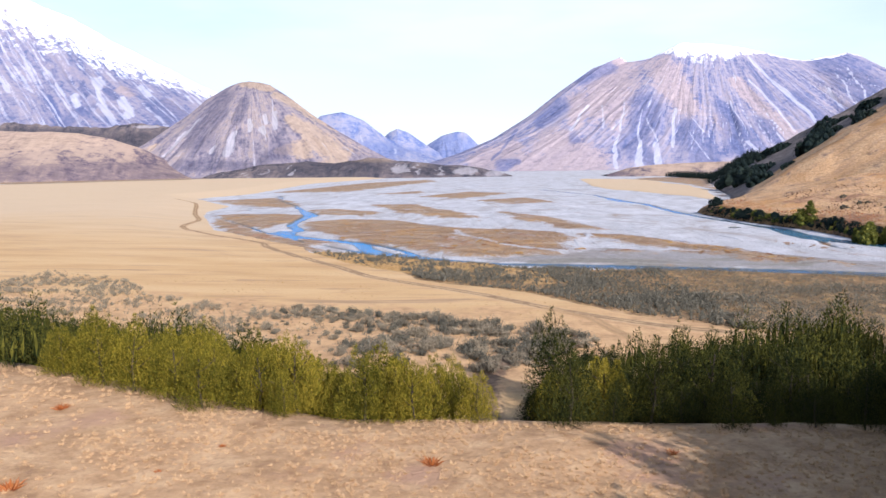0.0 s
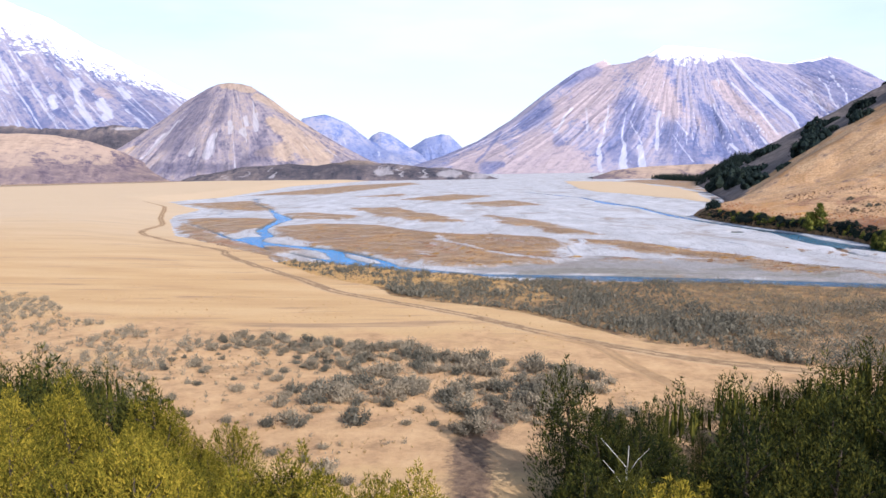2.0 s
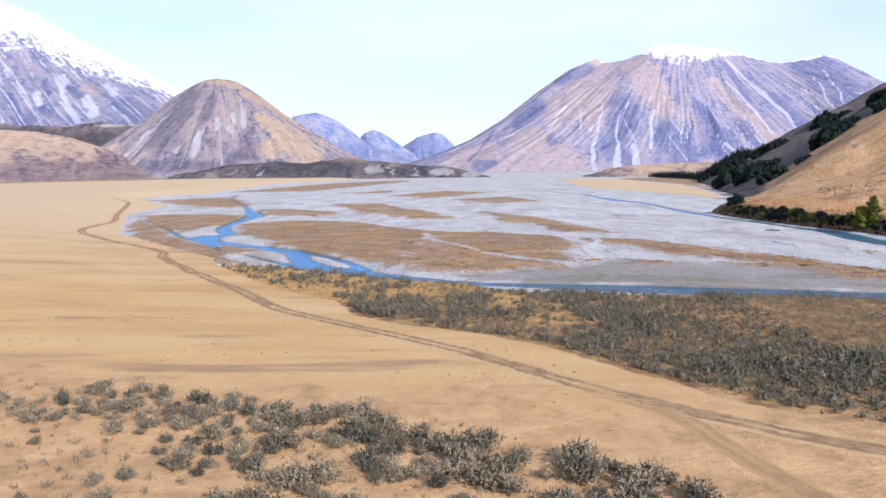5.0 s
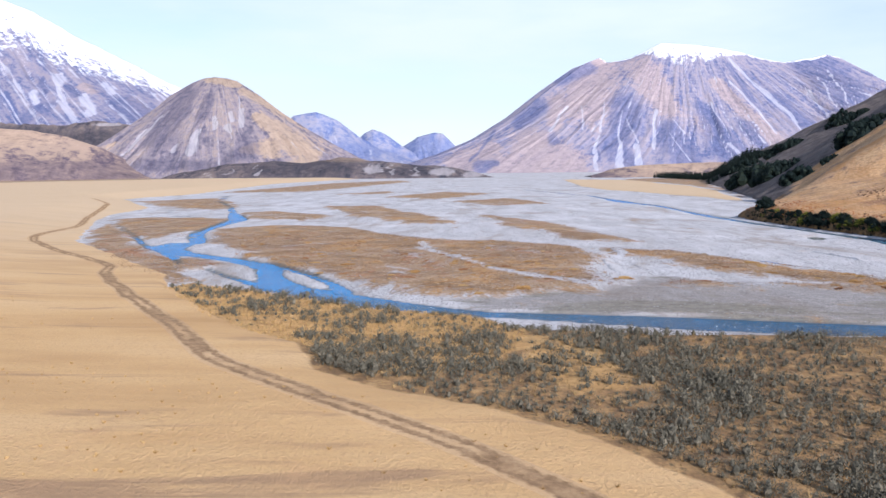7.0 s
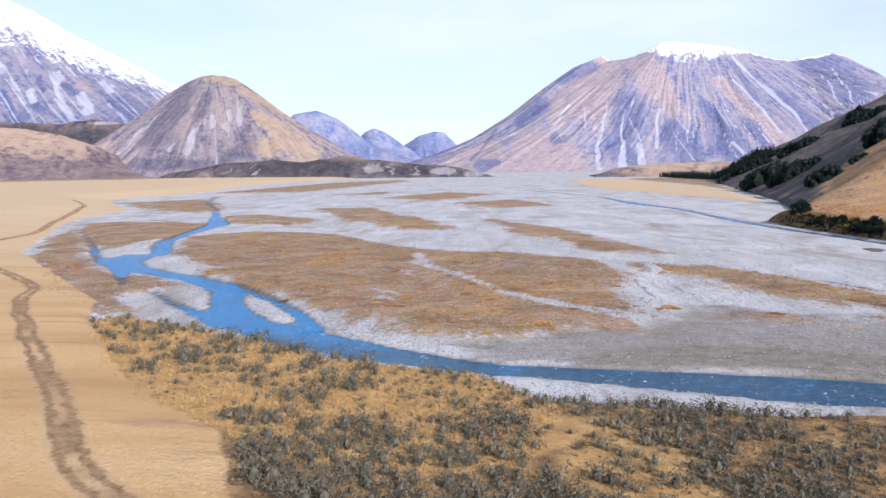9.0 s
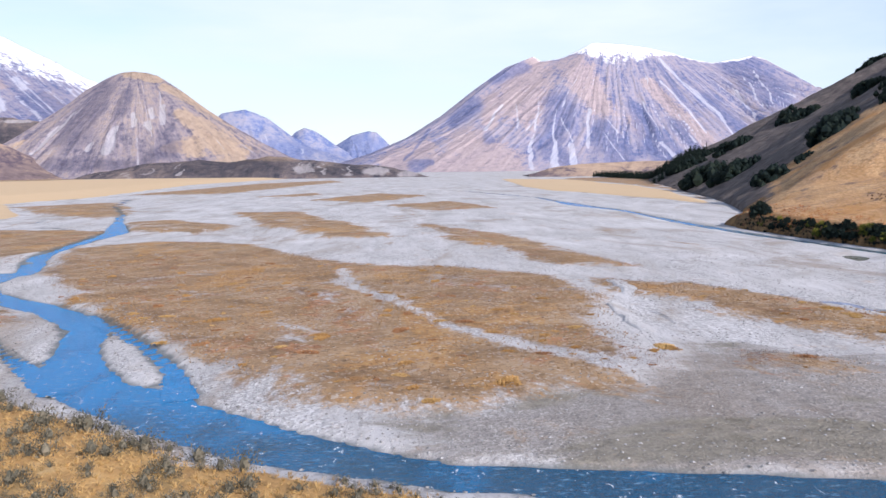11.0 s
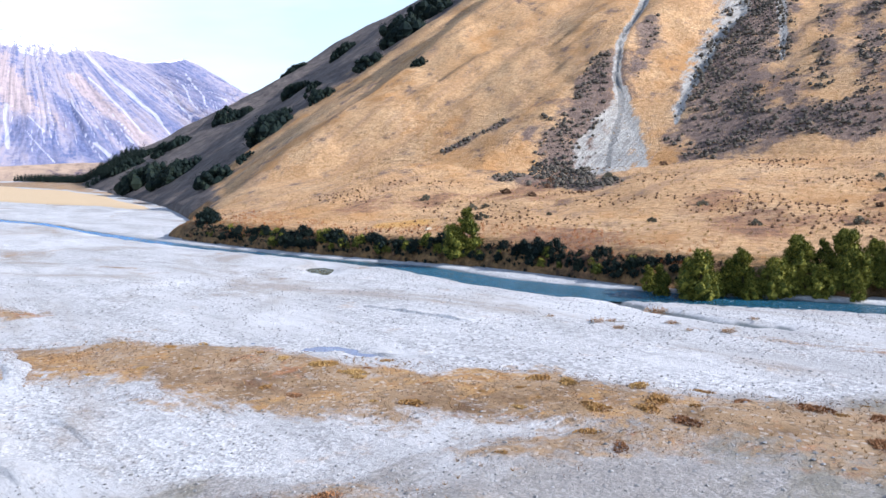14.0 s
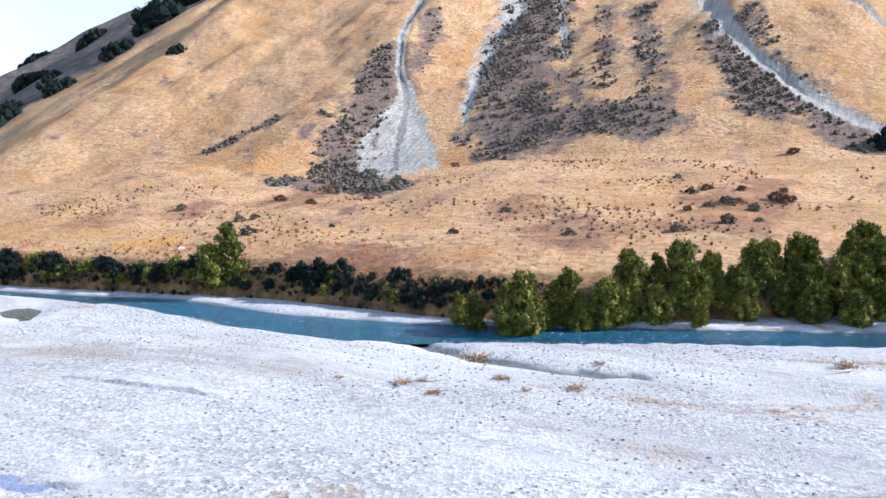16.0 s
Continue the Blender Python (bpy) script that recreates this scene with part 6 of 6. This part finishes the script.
CUT_BANKS = [([(30.4, 233), (30.2, 239.3), (30.3, 244.1), (30.9, 250.4), (32.8, 256.8)], 0.34), ([(35.5, 258), (36.6, 268.4), (36.2, 275)], 0.18), ([(37.5, 234), (36.1, 238.6), (35.8, 242.7), (35.4, 248)], 0.3), ([(73, 232), (71.5, 235.5), (68.7, 240.5), (66.7, 244.9), (64.6, 248.2)], 0.36), ([(84.8, 246), (83, 257.9), (81.8, 268)], 0.3)]
for k, (pts, high) in enumerate(CUT_BANKS):
    build_cut_bank(pts, high, 1100 + 10 * k)

# ---- cushions of gold and rust mat plants on the flats ----
def cushion_mesh(seed, material):
    gen = np.random.default_rng(seed)
    a, r = gen.random(420) * 6.283, np.sqrt(gen.random(420))
    wide = 1.0 + 0.25 * np.sin(2 * a + seed) + 0.15 * np.sin(3 * a)
    base = np.stack([r * wide * np.cos(a), r * wide * np.sin(a) * 0.8, 0.13 * (1 - r**2) - 0.03], -1)
    way = unit(np.stack([0.8 * r * np.cos(a), 0.8 * r * np.sin(a), 0 * a + 0.9], -1) + 0.5 * gen.normal(size=(420, 3)))
    return tri_mesh("mat_cushion", sprigs(base, way, 0.16, 0.06, gen), material)


LEAF_ORANGE = leaf_material("golden_mat", (0.23, 0.125, 0.045), (0.355, 0.205, 0.075), (0.47, 0.30, 0.12), 0.4)
LEAF_RUST = leaf_material("rusty_mat", (0.17, 0.08, 0.04), (0.27, 0.135, 0.065), (0.37, 0.20, 0.10), 0.4)
cushions = [tagged(new("mat_cushion", cushion_mesh(1200 + k, mat)), label, "plant", "mat cushions on the flats") for k, (mat, label) in enumerate(((LEAF_ORANGE, "golden cushion of mat plants on stony ground"), (LEAF_RUST, "rust-red cushion of mat plants on stony ground"), (LEAF_ORANGE, "golden cushion of mat plants on stony ground"), (LEAF_GOLD, "straw-coloured cushion of mat plants on stony ground")))]
gc = np.random.default_rng(41)
CUSHIONS = [(69.8, 224.7), (66.8, 216.1), (77.9, 204.2), (71.8, 213.6), (59.4, 243.1), (59.8, 238.4), (57.6, 227.3), (30.2, 225.2), (0.5, 235.5), (-8.7, 232.2), (10.7, 211.7), (-8.9, 233.6), (-23.8, 244.3), (30.5, 224.6)]
c = spots([(-60, 215), (-20, 200), (20, 205), (95, 178), (80, 225), (40, 290), (-10, 310), (-70, 330)], 2.7, gc, lambda x, y: np.clip(flat_density(x, y) * 1.2 - 0.1, 0, 1) * (0.25 + smooth(275, 215, y)))
c = np.r_[np.array(CUSHIONS), c[:260]]
set_out(cushions, on_ground(c), np.r_[1.1 + 0.5 * gc.random(len(CUSHIONS)), 0.35 + 0.8 * gc.random(len(c) - len(CUSHIONS)) ** 1.6], gc, -0.04)

# ---- flood debris on the gravel ----
DEBRIS = [(106, 235.1, 1.9), (94.6, 236.2, 0.9), (93.3, 232.2, 0.7), (99.8, 229, 0.75), (100, 222, 0.9), (97.7, 225.7, 0.5), (117, 202.6, 1.2), (108.5, 223, 0.6), (93.4, 242.4, 0.5), (96, 235.0, 0.6)]
gd = np.random.default_rng(31)
for k, (x, y, s) in enumerate(DEBRIS):
    root = tagged(new("drift_pile"), "heap of brown flood debris stranded on pale gravel", "driftwood", "flood debris")
    root.matrix_basis = pose(x, y, float(on_ground(np.array([[x, y]]))[0, 2]) - 0.04, 0, 0, gd.random() * 360) @ Matrix.Diagonal((s, s, s, 1))
    part("dead_grass", tri_mesh("dead_grass", shrub_shape(700 + k, 0.55, 1.2, 460, 1.2, 0.36), DRIFT), root)["kind"] = "stuff"
    log = part("log", stem_mesh("log", 2.1, 0.10, 3, 720 + k, DEADWOOD), root, "bleached driftwood log")
    log.matrix_basis = pose(-0.9, 0.2, 0.22, 0, 82, 20 * k)

# ---- far bank: trees and bushes ----
bank_kinds, tall_kinds = [], []
for k in range(3):
    bank_kinds.append(plant("bank_tree", stem_mesh("trunk", 5.5, 0.16, 5, 60 + k, BARK), tri_mesh("crown", cone_crown(800 + k, 7.4, 3.5, 46, 66, 0.46, 0.5), LEAF_BANK), "dense dark green evergreen tree on the river bank", "tree", "trees on the far bank"))
    tall_kinds.append(plant("bank_tree", stem_mesh("trunk", 5.5, 0.14, 5, 70 + k, BARK), tri_mesh("crown", cone_crown(820 + k, 8.0, 2.5, 40, 64, 0.44, 0.7), LEAF_BANK), "narrow dark green evergreen tree on the river bank", "tree", "trees on the far bank"))
BIG_TREES = [(119.8, 287, 0.90), (118.8, 236, 1.02), (126, 228.3, 0.80), (131, 221, 1.02), (134.5, 214.5, 1.0), (140, 208.5, 1.1), (144, 203, 1.25), (149, 199, 1.35), (151, 192, 1.3), (140, 196, 1.1), (147, 188, 1.2), (156, 184, 1.3), (137, 219, 0.95), (142, 213, 1.1), (155, 203, 1.35), (137, 203, 0.95)]
TALL_TREES = [(118.2, 241.5, 0.68), (119.5, 244.8, 0.55), (124.4, 232.3, 0.88), (128.5, 225.5, 0.85), (132.2, 224.3, 0.98), (133.6, 217.5, 0.95), (137.5, 211, 1.05), (121.5, 285.2, 1.08), (145, 196, 1.15), (139, 203.5, 1.05), (136, 208, 0.9), (129.5, 218.5, 0.8), (123, 234.0, 0.8), (150, 205, 1.2), (121, 239, 0.75), (146, 209, 1.1)]
gen = np.random.default_rng(13)
for kinds, rows in ((bank_kinds, BIG_TREES), (tall_kinds, TALL_TREES)):
    a = np.array(rows)
    set_out(kinds, on_hill(a[:, :2]), a[:, 2] * np.where(a[:, 1] < 226, 0.58, 0.92), gen, -0.2)
fill = np.array([(121, 236.5, 0.62), (123.5, 230.5, 0.6), (125.5, 233.5, 0.7), (127, 227, 0.66), (129, 223, 0.7), (131, 227, 0.8), (132.5, 219.5, 0.72), (134.5, 222, 0.85), (135.5, 215.5, 0.75), (138.5, 214, 0.85), (138, 207.5, 0.75), (141.5, 205.5, 0.85), (143.5, 209.5, 0.95), (142.5, 200, 0.8), (147.5, 201.5, 0.95), (145, 192, 0.85), (149.5, 195, 0.95)])
set_out([copy_thing(bank_kinds[k], pose(0, 0, 0)) for k in range(3)], on_hill(fill[:, :2]), fill[:, 2] * 0.86, gen, -0.2)
bush_kinds = []
for k in range(4):
    bush_kinds.append(plant("bank_bush", stem_mesh("stem", 1.2, 0.07, 5, 80 + k, BARK), tri_mesh("foliage", round_crown(850 + k, 1.9, 1.6, 12, 60, 0.0), (LEAF_DARK, LEAF_DARK, LEAF_BANK, LEAF_DARK)[k]), "dark green bush at the foot of the river bank", "bush", "bushes along the far bank", "stem", "foliage"))
yb = np.arange(240, 374, 0.72)
yb = yb + gen.normal(size=len(yb)) * 0.8
cb = np.c_[bank_line(yb) + 0.6 + 4.0 * gen.random(len(yb)) ** 1.3, yb]
extra = np.array([(112.0, 378.0), (114.0, 379.5), (113.5, 376.5), (115.5, 381.5)])
set_out(bush_kinds, on_hill(np.r_[cb, extra]), np.r_[(0.42 + 0.75 * gen.random(len(yb)) ** 1.6) * (1.0 + 0.9 * fbm(yb / 9, yb * 0, 2, 83)) * (1.0 - 0.45 * smooth(325, 350, yb)), [1.8, 1.9, 1.6, 1.5]], gen, -0.15)
c = spots([(118, 240), (140, 240), (134, 300), (126, 345), (124, 392), (108, 392), (107, 345), (116, 293)], 1.3, gen, lambda x, y: np.clip(0.35 + 1.5 * fbm(x / 8, y / 12, 3, 85), 0, 1))
c = c[c[:, 0] > bank_line(c[:, 1]) + 1.0]
scatter("bank_fern", [shrub_shape(870 + k, 0.8, 0.8, 26) for k in range(4)], on_hill(c), 0.5 + 0.8 * gen.random(len(c)), LEAF_RED, "rusty dead fern and grass along the bank", "fern")

c = spots([(116, 236), (128, 236), (126, 300), (122, 345), (122, 380), (104, 380), (105, 345), (112, 293), (116, 250)], 0.8, gen)
c = c[(c[:, 0] > bank_line(c[:, 1]) - 0.3) & (c[:, 0] < bank_line(c[:, 1]) + 4.5)]
murk = gen.random(len(c)) < 0.62
scatter("bank_scrub", [shrub_shape(1300 + k, 1.0, 0.9, 60, 0.5, 0.3, 0.3) for k in range(4)], on_hill(c[murk]), 0.5 + 0.7 * gen.random(murk.sum()), LEAF_DARK, "dark low scrub along the foot of the river bank", "scrub")
scatter("bank_heath", [shrub_shape(1310 + k, 0.9, 0.9, 60, 0.5, 0.3, 0.3) for k in range(4)], on_hill(c[~murk]), 0.5 + 0.6 * gen.random((~murk).sum()), LEAF_BROWN, "brown leafless scrub along the river bank", "scrub")
c = spots([(122, 240), (150, 205), (240, 205), (225, 300), (190, 350), (120, 385), (112, 350), (120, 295)], 1.5, gen, lambda x, y: np.clip(0.05 + 1.5 * (fbm(x / 11, y / 18, 3, 87) - 0.08), 0, 0.8) * (x > bank_line(y) + 4))
scatter("apron_scrub", [shrub_shape(1320 + k, 0.6, 0.8, 34, 0.6, 0.3, 0.35) for k in range(4)], on_hill(c), 0.5 + 0.8 * gen.random(len(c)) ** 1.5, LEAF_BROWN, "low brown scrub scattered over tussock grass", "scrub")

# ---- shrubs on the hillside ----
hill_bush = []
for k in range(3):
    hill_bush.append(plant("hill_bush", stem_mesh("stem", 1.4, 0.1, 5, 90 + k, BARK), tri_mesh("foliage", round_crown(880 + k, 3.0, 3.6, 13, 46, 0.0), LEAF_DARK), "dark green bush clump on a steep tussock slope", "bush", "bushes on the hillside", "stem", "foliage"))
# clumps: x, y, z, half width, half height
BUSH_CLUMPS = [(178, 506, 12, 7.1, 5.2), (218, 631, 14, 11.5, 7.2), (223, 694, 9, 15.3, 8.8), (302, 829, 35, 17.6, 6.2), (338, 965, 33, 17.3, 5.0), (355, 823, 61, 19.1, 6.4), (222, 530, 35, 7.0, 8.2), (196, 510, 22, 4.3, 3.2), (307, 641, 68, 7.9, 4.8), (250, 525, 54, 6.6, 4.5), (282, 578, 65, 3.5, 3.5), (279, 520, 73, 8.1, 4.4),
               (320, 541, 93, 9.6, 9.0), (356, 555, 112, 11.2, 8.2), (464, 894, 115, 12, 5), (244, 555, 45, 3.8, 3.8), (298, 930, 18, 17.5, 5.8), (390, 700, 112, 10, 5), (268, 204, 26, 4, 4), (242, 436, 53, 2.6, 2.2)]
gb = np.random.default_rng(17)
rows = []
for x, y, z, half, tall in BUSH_CLUMPS:
    n = max(4, min(12, int(half * 1.15)))
    for q in range(n):
        f = (q + 0.5) / n * 2 - 1
        rows.append((x + half * 0.8 * f + gb.normal() * 0.5, y + half * gb.normal() * 0.35, tall * (0.75 + 0.5 * gb.random()) * (1 - 0.35 * abs(f)) / 2.5, z))
a = np.array(rows)
zz = on_hill(a[:, :2])[:, 2]
set_out(hill_bush, np.c_[a[:, :2], zz], a[:, 2], gen, -0.8)
brown_bush = []
for k in range(2):
    brown_bush.append(plant("brown_bush", stem_mesh("stem", 0.8, 0.06, 5, 110 + k, BARK), tri_mesh("foliage", round_crown(890 + k, 1.3, 1.3, 9, 50, 0.0), (LEAF_BROWN, LEAF_SHRUB)[k]), "dark brown leafless bush on golden tussock", "bush", "bushes on the apron", "stem", "foliage"))
BROWN = [(183, 229), (185, 226), (188, 227), (187, 224), (191, 218), (192, 220), (193, 217), (168, 224), (192, 235), (194, 233), (249, 224), (151, 243), (165, 261), (154, 315), (155, 313), (156, 336), (173, 323), (167, 309), (180, 221), (178, 231), (196, 226), (172, 219), (199, 219), (160, 229), (148, 262), (140, 300), (150, 290), (205, 240), (176, 300), (184, 316), (190, 322), (195, 306), (214, 300)]
a = np.array(BROWN, float) + gb.normal(size=(len(BROWN), 2)) * 0.6
set_out(brown_bush, on_hill(a), 0.55 + 0.75 * gb.random(len(a)), gen, -0.2)


def thicket_density(x, y):
    fan = line_distance(x, y, [(300, 363), (250, 340), (230, 327), (207, 315)])
    chute = line_distance(x, y, [p[:2] for p in CHUTES[7][1]])
    return smooth(3, 9, fan) * smooth(2.4, 3.6, chute) * np.clip(thicket_cover(x, y) * 1.3 - 0.35, 0, 1.0) * np.clip(0.6 + 2.2 * fbm(x / 9, y / 9, 2, 71), 0.05, 1)


c = spots([(125, 195), (150, 190), (330, 190), (345, 300), (330, 400), (250, 420), (200, 400), (118, 400), (124, 300)], 1.05, gen, thicket_density)
c = c[c[:, 0] > bank_line(c[:, 1]) + 4]
scatter("hill_scrub", [np.concatenate([spindle(np.array([0, 0, -0.3]), np.array([0, 0, 1.0]), 0.72, np.random.default_rng(900 + k), 5), shrub_shape(900 + k, 1.1, 1.1, 18, 0.5, 0.32)]) for k in range(4)], on_hill(c) - [0, 0, 0.15], 0.45 + 1.0 * gen.random(len(c)) ** 1.8, LEAF_HEATH, "dark scrub patches on the tussock hillside", "scrub")
c = spots([(124, 195), (330, 190), (340, 320), (250, 420), (112, 400)], 2.1, gen, lambda x, y: np.clip(0.45 + 1.2 * fbm(x / 16, y / 16, 3, 73), 0, 1) * (x > bank_line(y) + 3))
scatter("hill_tussock", [tuft_shape(920 + k, 0.42, 14, 1.8) for k in range(4)], on_hill(c), 0.6 + 0.8 * gen.random(len(c)), LEAF_GOLD, "golden snow tussock on the hillside", "grass")

# ---- dark woods at the foot of the far terrace ----
far_tree = [plume_crown(950 + k, 11.0, 2.6, 5, 14, 1.0, 0.5, 1.6) for k in range(4)]
c = spots([(262, 945), (300, 985), (330, 1130), (333, 1290), (330, 1470), (350, 1470), (362, 1290), (362, 1120), (345, 1000), (300, 930)], 4.2, gen)
zz = np.maximum(on_hill(c)[:, 2], 0.0)
scatter("far_woods", far_tree, np.c_[c, zz - 0.3], 0.75 + 0.5 * gen.random(len(c)), LEAF_DARK, "dark woods at the foot of the far terrace", "woods")

# ---- pale rocks in the bank ----
rock = tagged(new("boulder", tri_mesh("boulder", np.concatenate([stone_shape(980 + k) * [1.0, 0.9, 1.5] + [0.5 * k, 0.3 * (k % 2), 0.2] for k in range(4)]), PALE_ROCK)), "pale boulder in the golden river bank", "boulder", "pale boulders")
for k, (x, y, sc) in enumerate([(130, 307, 0.6), (138.5, 310, 0.4)]):
    ob = rock if k == 0 else copy_thing(rock, pose(0, 0, 0))
    ob.matrix_basis = pose(x, y, float(on_hill(np.array([[x, y * 1.0]]))[0, 2]) - 0.1, 0, 0, 70 * k) @ Matrix.Diagonal((sc, sc, sc, 1))
